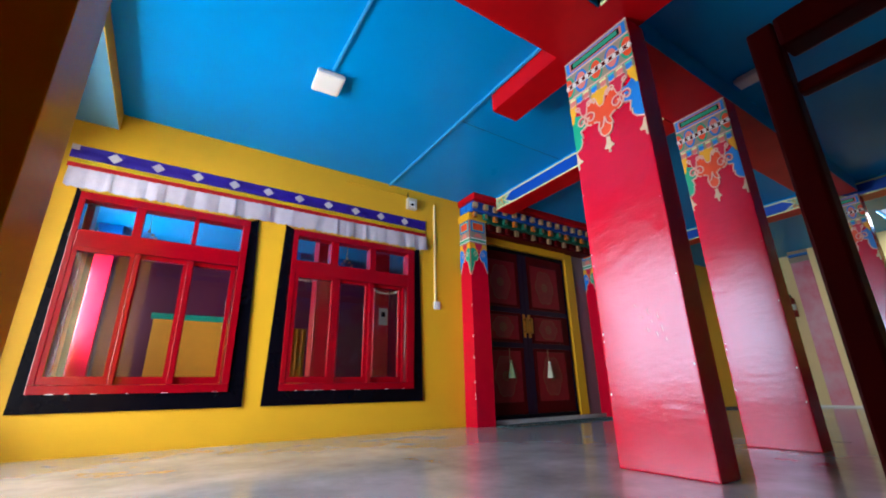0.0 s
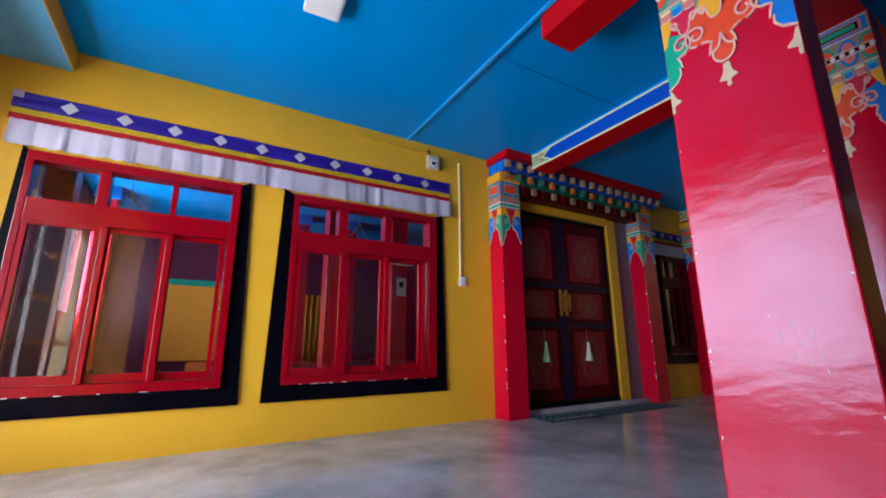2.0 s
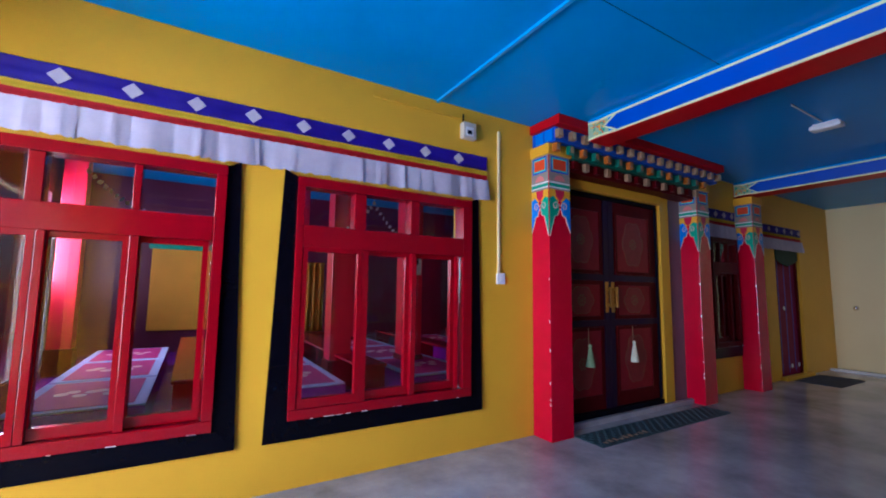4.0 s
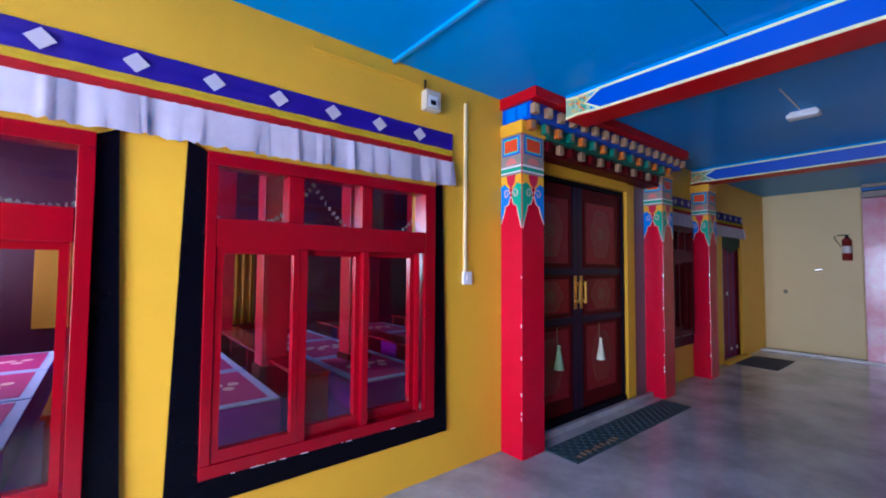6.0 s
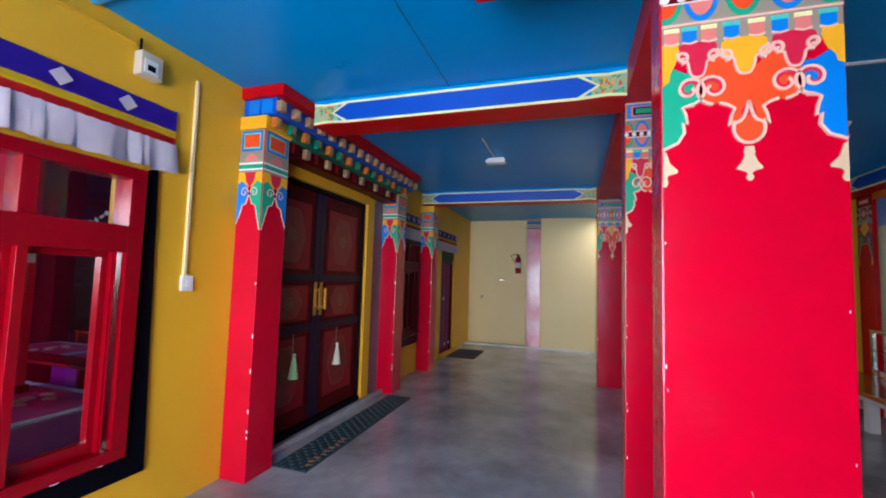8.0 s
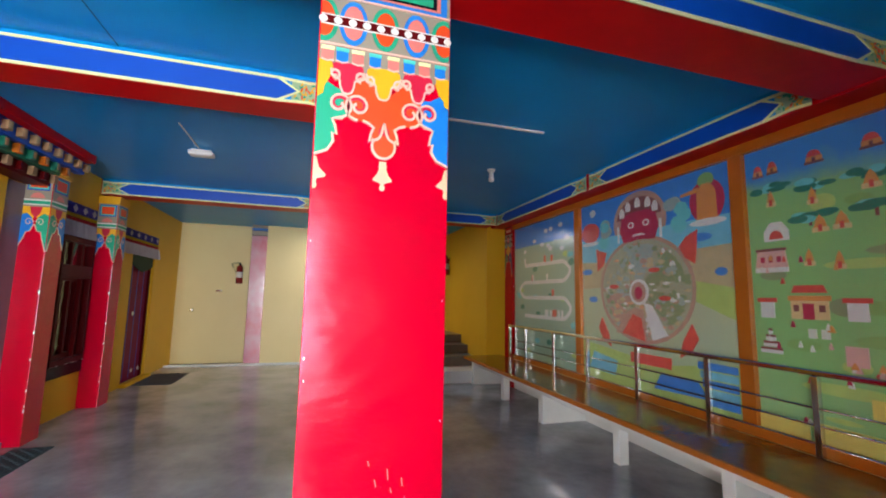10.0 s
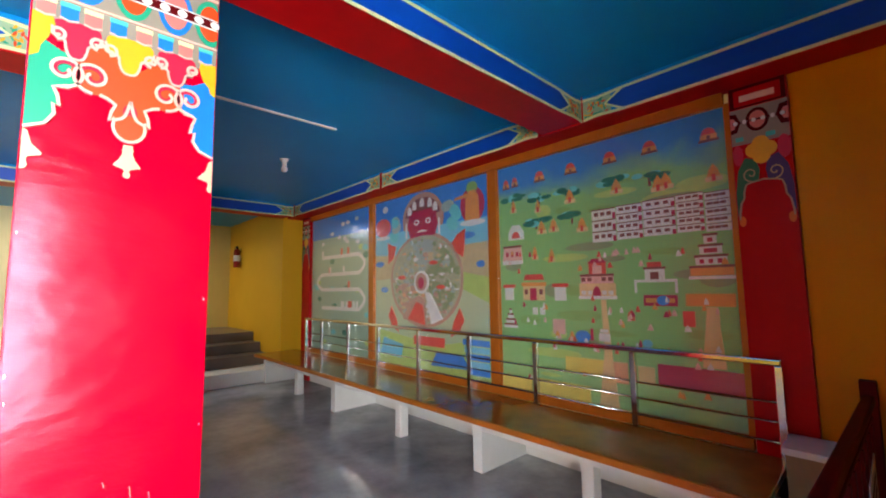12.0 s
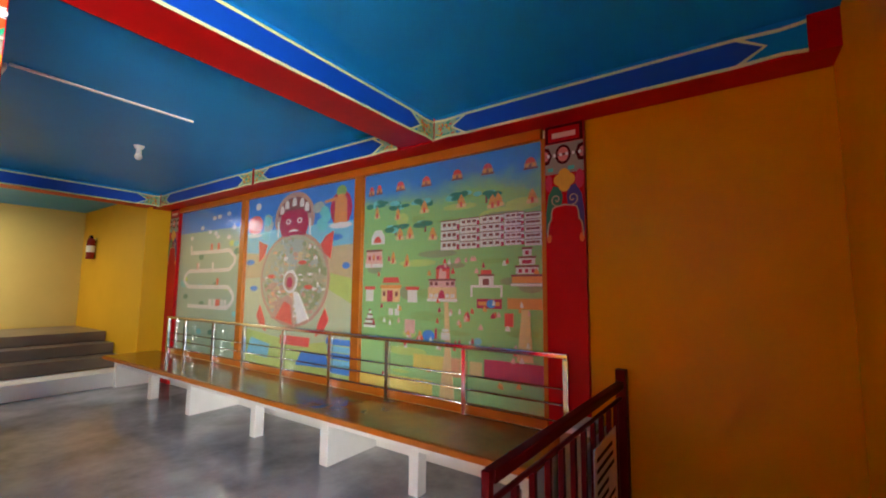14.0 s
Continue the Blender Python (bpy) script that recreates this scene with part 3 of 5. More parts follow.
for row, (z, y0, y1, a, b, count, mats) in enumerate(((2.52, 4.025, 4.07, L0 + 0.05, L1 - 0.05, 17, (BLOCKTAN,)), (2.415, 4.075, 4.12, L0 + 0.07, L1 - 0.28, 15, (ORANGEWOOD, BLOCKGREEN)), (2.315, 4.13, 4.17, L0 + 0.34, L1 - 0.34, 14, (MAROON, BLOCKTAN)))):
    for i in range(count):
        x = a + (b - a) * i / (count - 1)
        e = block("block_end", mats[i % len(mats)], x - 0.028, x + 0.028, y0 - 4.1, y1 - 4.1, z - 0.036 - 2.17, z + 0.036 - 2.17, parent=cornice, bevel=0.003)
        if row < 2:
            block("block_face", (TAN if row == 0 else BLOCKTAN), x - 0.016, x + 0.016, y0 - 4.1 - 0.003, y0 - 4.1 - 0.0002, z - 0.026 - 2.17, z + 0.026 - 2.17, parent=e)
for i in range(2):
    block("side_block", SKYBLUE, L0 + 0.022, L0 + 0.0295, 0.0 + 0.11 * i, 0.09 + 0.11 * i, 2.475 - 2.17, 2.57 - 2.17, parent=cornice)

# ---- the main door ----
STILE = material("dark_navy_door_paint", (0.014, 0.006, 0.03), 0.4, dark=(0.03, 0.004, 0.01), scale=7, spec=0.2)
MEDALLION = material("brick_red_medallion_paint", (0.24, 0.01, 0.012), 0.45, dark=(0.15, 0.006, 0.008), scale=14)
door = thing("double_door", 4.43, 4.37, 0, "closed dark maroon double door with painted panels", "door")
for s, x0, x1 in ((0, -0.79, -0.004), (1, 0.004, 0.79)):
    leaf = block("door_leaf", MAROON, x0, x1, 0, 0.05, 0.09, 2.12, parent=door, bevel=0.004)
    w = x1 - x0
    for z0, z1 in ((0.2, 0.86), (0.94, 1.3), (1.38, 2.02)):
        bm = bmesh.new()
        for a, b, c, d in ((x0 + 0.1, x1 - 0.1, z0, z0 + 0.03), (x0 + 0.1, x1 - 0.1, z1 - 0.03, z1), (x0 + 0.1, x0 + 0.13, z0 + 0.03, z1 - 0.03), (x1 - 0.13, x1 - 0.1, z0 + 0.03, z1 - 0.03)):
            box(bm, a, b, -0.014, 0.0, c, d)
        part("panel_moulding", bm, MAROON, leaf)
        block("panel", material("maroon_panel", (0.26, 0.006, 0.014), 0.45, dark=(0.17, 0.004, 0.010), scale=9, spec=0.25), x0 + 0.131, x1 - 0.131, -0.006, 0, z0 + 0.031, z1 - 0.031, parent=leaf, label="lighter red door panel")
        bm = bmesh.new()
        cx, cz = (x0 + x1) / 2, (z0 + z1) / 2
        ru, rv = 0.17, (z1 - z0) * 0.38
        cusp = [(cx + ru * (0.86 + 0.14 * abs(math.cos(3 * q))) * math.cos(q), cz + rv * (0.86 + 0.14 * abs(math.cos(3 * q))) * math.sin(q)) for q in (radians(7.5 * k) for k in range(48))]
        plate(bm, cusp, 0, 0.0015)
        part("medallion", facing(bm, (0, -0.0065, 0), (1, 0, 0), (0, 0, 1)), MEDALLION, leaf, "brick red cusped medallion")
        bm = bmesh.new()
        stroke(bm, cusp + cusp[:1], 0.006, 0, 0.0025)
        for k in range(8):
            q = radians(45 * k + 22)
            plate(bm, disc(cx + 0.045 * math.cos(q), cz + 0.045 * math.sin(q), 0.016, count=8), 0, 0.0026 + 0.0001 * k)
        plate(bm, disc(cx, cz, 0.022, count=12), 0, 0.004)
        part("rosette", facing(bm, (0, -0.0065, 0), (1, 0, 0), (0, 0, 1)), material("dull_gold_brown_paint", (0.20, 0.075, 0.03), 0.5), leaf, "dull gold painted rosette")
    for z in (0.9, 1.34):
        block("rail", STILE, x0, x1, -0.01, 0.0, z - 0.03, z + 0.03, parent=leaf)
    block("stile", STILE, (x1 - 0.07 if s == 0 else x0), (x1 if s == 0 else x0 + 0.07), -0.012, 0.0, 0.09, 2.12, parent=leaf)
    hx = -0.045 if s == 0 else 0.045
    bm = box(bmesh.new(), hx - 0.022, hx + 0.022, -0.02, -0.0125, 1.0, 1.3, bevel=0.004)
    box(bm, hx - 0.011, hx + 0.011, -0.075, -0.05, 1.05, 1.25, bevel=0.008)
    box(bm, hx - 0.009, hx + 0.009, -0.06, -0.018, 1.06, 1.085)
    box(bm, hx - 0.009, hx + 0.009, -0.06, -0.018, 1.215, 1.24)
    part("handle", bm, BRASS, leaf, "brass pull handle")
    tx = -0.34 if s == 0 else 0.32
    bm = bmesh.new()
    bmesh.ops.create_cone(bm, segments=10, radius1=0.042, radius2=0.012, depth=0.18, cap_ends=True, matrix=Matrix.Translation((tx, -0.045, 0.595)))
    bmesh.ops.create_uvsphere(bm, u_segments=8, v_segments=6, radius=0.018, matrix=Matrix.Translation((tx, -0.045, 0.695)))
    tas = part("tassel", bm, (material("pale_green_thread", (0.35, 0.55, 0.28), 0.8) if s == 0 else material("cream_thread", (0.62, 0.62, 0.45), 0.8)), leaf, "hanging thread tassel")
    bm = box(bmesh.new(), tx - 0.003, tx + 0.002, -0.032, -0.028, 0.71, 0.86)
    part("cord", bm, BLOCKTAN, tas)
frame_parts = ((-0.80, -0.792, -0.03, 0.06, 0.0, 2.16), (0.792, 0.80, -0.03, 0.06, 0.0, 2.16), (-0.792, 0.792, -0.03, 0.06, 2.122, 2.16), (-0.792, 0.792, -0.05, 0.06, 0.0, 0.088))
for nm, d in zip(("jamb", "jamb", "head", "threshold"), frame_parts):
    block(nm, DARK, *d, parent=door)
structure("door_surround_right", YELLOW, 5.255, 5.41, 4.315, Y - 0.001, 0, 2.25, label="yellow painted door surround", category="trim", bevel=0.003)
structure("door_surround_left", YELLOW, 3.657, 3.70, 4.315, Y - 0.001, 0, 2.25, label="yellow painted door surround", category="trim")
structure("door_surround_top", YELLOW, 3.702, 5.253, 4.30, Y - 0.001, 2.165, 2.253, label="yellow painted lintel strip", category="trim")
structure("door_side_strip", material("mauve_grey_paint", (0.20, 0.14, 0.17), 0.45), 5.412, 5.679, 4.34, Y - 0.001, 0, 2.25, label="mauve grey painted wall strip", category="trim")
structure("door_kerb", CONCRETE, 3.657, 5.679, 4.26, 4.312, 0, 0.05, label="low grey concrete door sill", category="trim", bevel=0.01)


def doormat(name, x0, x1, y0, y1, colour, label):
    root = thing(name, x0, y0, 0.0, label, "door mat")
    rubber = material("mat_rubber", colour, 0.75, scale=10, grain=200, bump=0.5)
    block("base", rubber, 0, x1 - x0, 0, y1 - y0, 0.001, 0.008, parent=root)
    bm = bmesh.new()
    nx, ny = int((x1 - x0) / 0.045), int((y1 - y0) / 0.045)
    for i in range(nx):
        for j in range(ny):
            if (i + j) % 2 == 0:
                box(bm, 0.01 + i * 0.045, 0.04 + i * 0.045, 0.01 + j * 0.045, 0.04 + j * 0.045, 0.008, 0.014)
    tagged(part("studs", bm, rubber, root), kind="stuff")


doormat("door_mat", 3.67, 5.62, 3.87, 4.15, (0.02, 0.055, 0.065), "dark teal grey studded rubber mat before the door")
mat_text = thing("mat_lettering", 3.74, 3.90, 0.0142, "pale unreadable lettering on the rubber mat", "lettering")
for i in range(9):
    block("stroke", BLOCKTAN, 0.065 * i, 0.065 * i + 0.035, 0.0, 0.05 if i % 3 else 0.03, 0.0, 0.001, parent=mat_text)
doormat("door_mat", 8.2, 9.1, 3.75, 4.25, (0.035, 0.035, 0.04), "small dark mat before the far door")


# ---- windows ----
def window(x0, x1, z0, z1, ux, lx, black, name, enamel=None):
    """A red three-light window with transom, glass and a black tapered surround."""
    root = tagged(thing(name, (x0 + x1) / 2, Y, z0, "red enamel sliding window in a tapered black surround", "window"), kind="structure")
    enamel = enamel or WINRED
    cx = (x0 + x1) / 2
    a0, a1, b0, b1, zb, zt = black
    bm = bmesh.new()
    for quad in ([(a0, zb), (x0, z0), (x0, z1), (b0, zt)], [(x1, z0), (a1, zb), (b1, zt), (x1, z1)], [(a0, zb), (a1, zb), (x1, z0), (x0, z0)]):
        plate(bm, [(u - cx, v - z0) for u, v in quad], 0.001, 0.02)
    part("black_surround", facing(bm, (0, 0, 0), (1, 0, 0), (0, 0, 1)), SURROUND, root, "glossy black tapered surround")
    bar = lambda nm, p, q, r, s, y0=-0.045, y1=0.08: block(nm, enamel, p - cx, q - cx, y0, y1, r - z0, s - z0, parent=root, bevel=0.004)
    u0, u1, v0, v1 = 1.592, z1 - 0.062, z0 + 0.118, 1.425
    bar("frame_bottom", x0, x1, z0, z0 + 0.06)
    bar("frame_top", x0, x1, u1, z1)
    bar("frame_left", x0, min(ux[0][0], lx[0][0] - 0.03), z0 + 0.061, u1 - 0.001)
    bar("frame_right", max(ux[2][1], lx[2][1] + 0.045), x1, z0 + 0.061, u1 - 0.001)
    bar("transom", min(ux[0][0], lx[0][0] - 0.03) + 0.001, max(ux[2][1], lx[2][1] + 0.045) - 0.001, v1 + 0.03, u0)
    for i in range(3):
        p, q = ux[i]
        pane = block("pane", GLASS, p - cx - 0.002, q - cx + 0.002, -0.008, -0.004, u0 - z0 - 0.002, u1 + 0.002 - z0, parent=root)
        pane.visible_shadow = False
        if i < 2:
            bar("mullion", q, ux[i + 1][0], u0 + 0.001, u1 - 0.001, -0.028)
        p, q = lx[i]
        y = (-0.026, 0.012, 0.026)[i]
        sash = bmesh.new()
        for d in ((p - 0.029, p, v0 - 0.055, v1 + 0.03), (q, q + 0.029, v0 - 0.055, v1 + 0.03), (p, q, v0 - 0.055, v0), (p, q, v1, v1 + 0.03)):
            box(sash, d[0] - cx, d[1] - cx, y - 0.014, y + 0.03, d[2] - z0, d[3] - z0)
        bmesh.ops.remove_doubles(sash, verts=sash.verts[:], dist=0.0004)
        sh = part("sash", sash, enamel, root)
        pane = block("pane", GLASS, p - 0.002 - cx, q + 0.002 - cx, y + 0.006, y + 0.010, v0 - 0.002 - z0, v1 + 0.002 - z0, parent=sh)
        pane.visible_shadow = False
        if i < 2:
            bar("mullion", q + 0.03, lx[i + 1][0] - 0.006, z0 + 0.061, v1 + 0.029, -0.038)
    # outer track of the sliding sashes
    bm = bmesh.new()
    for k in range(2):
        box(bm, lx[2][1] + 0.031 + 0.007 * k - cx, lx[2][1] + 0.034 + 0.007 * k - cx, -0.02 - 0.012 * k, 0.02, 0.061, v1 + 0.029 - z0)
    part("slide_track", bm, enamel, root)
    # worn edge of the frame
    bm = bmesh.new()
    rng = random.Random(int(x0 * 100))
    for i in range(12):
        u = rng.uniform(x0, x1) - cx
        box(bm, u, u + rng.uniform(0.006, 0.05), -0.0465, -0.0455, -0.001, rng.uniform(0.001, 0.004))
    tagged(part("worn_edge", bm, WHITE, root, "chipped pale putty along the sill"), kind="stuff")
    return root


window(-0.2, 1.015, 0.405, 1.90, ((-0.15, 0.165), (0.228, 0.578), (0.614, 0.947)), ((-0.132, 0.192), (0.264, 0.552), (0.63, 0.915)), (-0.275, 1.137, -0.235, 1.086, 0.284, 1.935), "window_1")
window(1.41, 2.735, 0.405, 1.90, ((1.455, 1.788), (1.868, 2.21), (2.277, 2.655)), ((1.487, 1.815), (1.897, 2.185), (2.262, 2.575)), (1.281, 2.857, 1.332, 2.811, 0.284, 1.935), "window_2")
window(6.30, 6.93, 0.55, 1.90, ((6.35, 6.49), (6.53, 6.69), (6.74, 6.88)), ((6.36, 6.49), (6.54, 6.69), (6.75, 6.85)), (6.2, 6.975, 6.22, 6.97, 0.42, 1.935), "window_3", MAROON)
lace = thing("lace_curtain", 6.6, 4.43, 0.6, "white lace curtain behind the far window", "curtain")
bm = bmesh.new()
rows = [[bm.verts.new((-0.25 + 0.02 * i, 0.010 * math.sin(i * 1.9), z)) for z in (0.0, 0.42, 0.84)] for i in range(26)]
for a, b in zip(rows, rows[1:]):
    for j in range(2):
        bm.faces.new((a[j], b[j], b[j + 1], a[j + 1]))
bmesh.ops.solidify(bm, geom=bm.faces[:], thickness=0.002)
part("cloth", bm, material("white_lace", (0.78, 0.77, 0.82), 0.9), lace, smooth=True)
blind = thing("window_cloth", 6.61, 4.43, 1.56, "tan cloth hung behind the upper panes", "curtain")
block("cloth", material("tan_cloth", (0.62, 0.40, 0.16), 0.85, scale=9, grain=200), -0.27, 0.27, -0.003, 0.003, 0.0, 0.29, parent=blind)
block("rod", MAROON, -0.29, 0.29, -0.008, 0.008, 0.291, 0.305, parent=blind)


def valance(x0, x1, zt, zb, label, spacing=0.297, first=0.28, name="valance"):
    """A cloth valance: purple band with white diamonds, yellow and red stripes, white pleated frill."""
    root = thing(name, x0, Y, zb, label, "valance", "cloth valances")
    h = zt - zb
    purple = CLOTHS["purple"]
    w = x1 - x0
    n = int(w / 0.02)
    rng = random.Random(int(x0 * 7) + 3)

    def band(nm, mat, v0, v1, off, wave):
        bm = bmesh.new()
        rows = []
        for v in (v0, (v0 + v1) / 2, v1):
            rows.append([bm.verts.new((w * i / n, -off - wave * math.sin(i * 0.7 + v * 3) * 0.5, v)) for i in range(n + 1)])
        for r0, r1 in zip(rows, rows[1:]):
            for i in range(n):
                bm.faces.new((r0[i], r0[i + 1], r1[i + 1], r1[i]))
        bmesh.ops.solidify(bm, geom=bm.faces[:], thickness=0.003)
        return part(nm, bm, mat, root, smooth=True)

    a = 0.315 * h
    band("purple_band", purple, h - a, h, 0.014, 0.004)
    band("yellow_stripe", CLOTHS["yellow"], h - a - 0.11 * h, h - a, 0.016, 0.004)
    band("red_stripe", CLOTHS["red"], h - a - 0.225 * h, h - a - 0.11 * h, 0.017, 0.005)
    # frill with uneven pleats
    bm = bmesh.new()
    cols, x, k = [], 0.0, 0
    top = h - a - 0.225 * h
    while x < w:
        step = rng.uniform(0.012, 0.038)
        x = min(w, x + step)
        k += 1
        deep = 0.02 + (0.034 if k % 2 else 0.003) * rng.uniform(0.3, 1.2)
        drop = rng.uniform(-0.006, 0.006)
        cols.append([bm.verts.new((x + rng.uniform(-0.002, 0.002) * j, -0.018 - (deep - 0.018) * (0.35 + 0.65 * j / 3), top - (top - drop) * j / 3)) for j in range(4)])
    for c0, c1 in zip(cols, cols[1:]):
        for j in range(3):
            bm.faces.new((c0[j], c0[j + 1], c1[j + 1], c1[j]))
    part("white_frill", bm, CLOTHS["white"], root, "white pleated cotton frill", smooth=True)
    s = a * 0.40
    count = int((w - first) / spacing) + 1
    for i in range(count):
        u = first + i * spacing
        bm = bmesh.new()
        c = h - a / 2
        plate(bm, [(u - s * 1.05, c), (u, c - s * 0.95), (u + s * 1.05, c), (u, c + s * 0.95)], 0.018, 0.0205)
        part("diamond", facing(bm, (0, 0, 0), (1, 0, 0), (0, 0, 1)), CLOTHS["white"], root)
    bm = bmesh.new()
    plate(bm, [(0, h - a * 0.4), (0.05, h - a * 0.4), (0.05, h), (0, h)], 0.018, 0.021)
    part("corner_patch", facing(bm, (0, 0, 0), (1, 0, 0), (0, 0, 1)), CLOTHS["white"], root)
    return root


CLOTHS = {
    "purple": material("purple_blue_satin", (0.035, 0.010, 0.42), 0.55, dark=(0.025, 0.007, 0.32), scale=9, grain=300, bump=0.2),
    "yellow": material("yellow_satin", (0.84, 0.58, 0.005), 0.7, scale=9, grain=300),
    "red": material("red_satin", (0.66, 0.004, 0.012), 0.7, scale=9, grain=300),
    "white": material("white_cotton", (0.54, 0.48, 0.53), 0.9, dark=(0.40, 0.35, 0.42), scale=9, grain=300, bump=0.2),
}
valance(-0.335, 2.90, 2.29, 1.925, "purple valance with white diamonds and pleated frill")
valance(5.98, 6.96, 2.26, 1.90, "small purple valance over the far window", 0.2, 0.1)
valance(7.3, 9.0, 2.2, 1.85, "small purple valance over the far door", 0.25, 0.13)

# far door in the yellow wall
fd = thing("far_door", 8.525, 4.42, 0, "dark purple red door with blue painted frame", "door")
PURPLE = material("purple_red_door_paint", (0.20, 0.004, 0.05), 0.45, scale=6, spec=0.08)
block("door_leaf", PURPLE, -0.38, 0.38, 0, 0.05, 0.02, 1.9, parent=fd, bevel=0.004)
for x0, x1 in ((-0.42, -0.382), (0.382, 0.42)):
    block("jamb", MAROON, x0, x1, -0.03, 0.05, 0.0, 1.94, parent=fd)
block("head", DARK, -0.382, 0.382, -0.03, 0.05, 1.902, 1.94, parent=fd)
for x in (-0.2, 0.02, 0.24):
    block("batten", DEEPBLUE, x - 0.008, x + 0.008, -0.003, 0, 0.06, 1.86, parent=fd)
for x, z in ((-0.3, 0.15), (0.1, 0.15), (0.34, 0.15), (-0.05, 1.0)):
    bm = bmesh.new()
    plate(bm, disc(x, z, 0.03, count=10), 0, 0.006)
    part("stud", facing(bm, (0, -0.0035, 0), (1, 0, 0), (0, 0, 1)), WHITE, fd)
bm = bmesh.new()
plate(bm, [(-0.38, 1.9), (0.38, 1.9), (0.38, 1.72), (0.2, 1.66), (0.0, 1.62), (-0.2, 1.66), (-0.38, 1.72)], 0, 0.01)
part("swag", facing(bm, (0, -0.05, 0), (1, 0, 0), (0, 0, 1)), material("dark_green_cloth", (0.01, 0.04, 0.02), 0.8), fd, "dark green cloth swag")
structure("far_door_sill", YELLOW, 8.05, 9.0, 4.27, 4.349, 0, 0.045, label="yellow painted far door sill", category="trim")

# ---- end wall: pilaster, flush door, extinguisher ----
pil = thing("pilaster", 9.9, 2.92, 0, "pale pink weathered pilaster with painted top", "column")
WORNPINK = material("faded_pink_paint", (0.62, 0.42, 0.50), 0.3, dark=(0.60, 0.10, 0.16), scale=1.6, amount=1.0, coat=0.3)
block("shaft", WORNPINK, -0.03, 0.158, -0.139, 0.14, 0.0, 2.45, parent=pil, bevel=0.006)
block("band", GREYTAN, -0.034, 0.158, -0.1385, 0.144, 2.46, 2.55, parent=pil)
block("band_blue", SKYBLUE, -0.036, 0.157, -0.138, 0.146, 2.57, 2.60, parent=pil)
block("cap", GREYTAN, -0.034, 0.158, -0.1385, 0.144, 2.61, 2.665, parent=pil)
ed = thing("flush_door", FARX + 0.055, 3.68, 0, "cream painted flush door in the end wall", "door")
block("door_leaf", CREAM, -0.03, 0.0, -0.58, 0.55, 0.02, 2.6, parent=ed, bevel=0.004)
bm = bmesh.new()
bmesh.ops.create_uvsphere(bm, u_segments=12, v_segments=8, radius=0.035, matrix=Matrix.Translation((-0.075, 0.36, 1.0)))
bmesh.ops.create_cone(bm, segments=10, radius1=0.012, radius2=0.012, depth=0.05, cap_ends=True, matrix=pose(-0.05, 0.36, 1.0, 0, 90, 0))
part("knob", bm, STEEL, ed, "round steel knob", smooth=True)
block("latch", STEEL, -0.045, -0.031, -0.12, -0.02, 1.36, 1.385, parent=ed)


def extinguisher(x, y, z, rz):
    root = thing("fire_extinguisher", x, y, z, "small red fire extinguisher hung on the wall", "fire extinguisher", "extinguishers", rz)
    red = material("extinguisher_red", (0.30, 0.02, 0.02), 0.25, coat=0.5)
    bm = bmesh.new()
    bmesh.ops.create_cone(bm, segments=18, radius1=0.06, radius2=0.06, depth=0.30, cap_ends=True, matrix=Matrix.Translation((-0.075, 0, 0.15)))
    bmesh.ops.create_uvsphere(bm, u_segments=18, v_segments=8, radius=0.06, matrix=Matrix.Translation((-0.075, 0, 0.30)))
    part("cylinder", bm, red, root, smooth=True)
    bm = bmesh.new()
    bmesh.ops.create_cone(bm, segments=18, radius1=0.0608, radius2=0.0608, depth=0.11, cap_ends=False, matrix=Matrix.Translation((-0.075, 0, 0.17)))
    part("label", bm, WHITE, root, "pale printed label")
    bm = box(bmesh.new(), -0.095, -0.055, -0.02, 0.02, 0.355, 0.39, bevel=0.004)
    box(bm, -0.085, -0.065, -0.02, 0.11, 0.39, 0.405, bevel=0.003)
    part("valve", bm, DARK, root)
    bm = bmesh.new()
    for i in range(12):
        a = radians(90 + 15 * i)
        bmesh.ops.create_uvsphere(bm, u_segments=6, v_segments=4, radius=0.009, matrix=Matrix.Translation((-0.075, 0.09 + 0.05 * math.sin(a * 1.0), 0.38 - 0.02 * i)))
    part("hose", bm, DARK, root)
    block("wall_hook", STEEL, -0.016, -0.001, -0.03, 0.03, 0.28, 0.36, parent=root)
    return root


extinguisher(FARX + 0.022, 3.26, 1.52, 0)
extinguisher(9.4, -0.829, 1.80, -90)

# ---- ceiling lamps, conduits and switch gear ----
def panel_lamp(x, y, rz, w, h, label):
    root = thing("ceiling_lamp", x, y, H, label, "ceiling lamp", "ceiling lamps", rz)
    block("mount", PLASTIC, -w / 2 + 0.02, w / 2 - 0.02, -h / 2 + 0.02, h / 2 - 0.02, -0.02, -0.001, parent=root)
    block("housing", PLASTIC, -w / 2, w / 2, -h / 2, h / 2, -0.055, -0.02, parent=root, bevel=0.008, label="white plastic housing")
    block("diffuser", material("lamp_diffuser", (0.8, 0.78, 0.74), 0.5), -w / 2 + 0.015, w / 2 - 0.015, -h / 2 + 0.015, h / 2 - 0.015, -0.059, -0.0551, parent=root)


panel_lamp(1.265, 3.02, -3, 0.21, 0.225, "square white plastic ceiling lamp")
panel_lamp(5.45, 2.92, 0, 0.11, 0.21, "oblong white ceiling lamp")
panel_lamp(4.02, 1.27, 0, 0.13, 0.2, "small oblong ceiling lamp by a column")


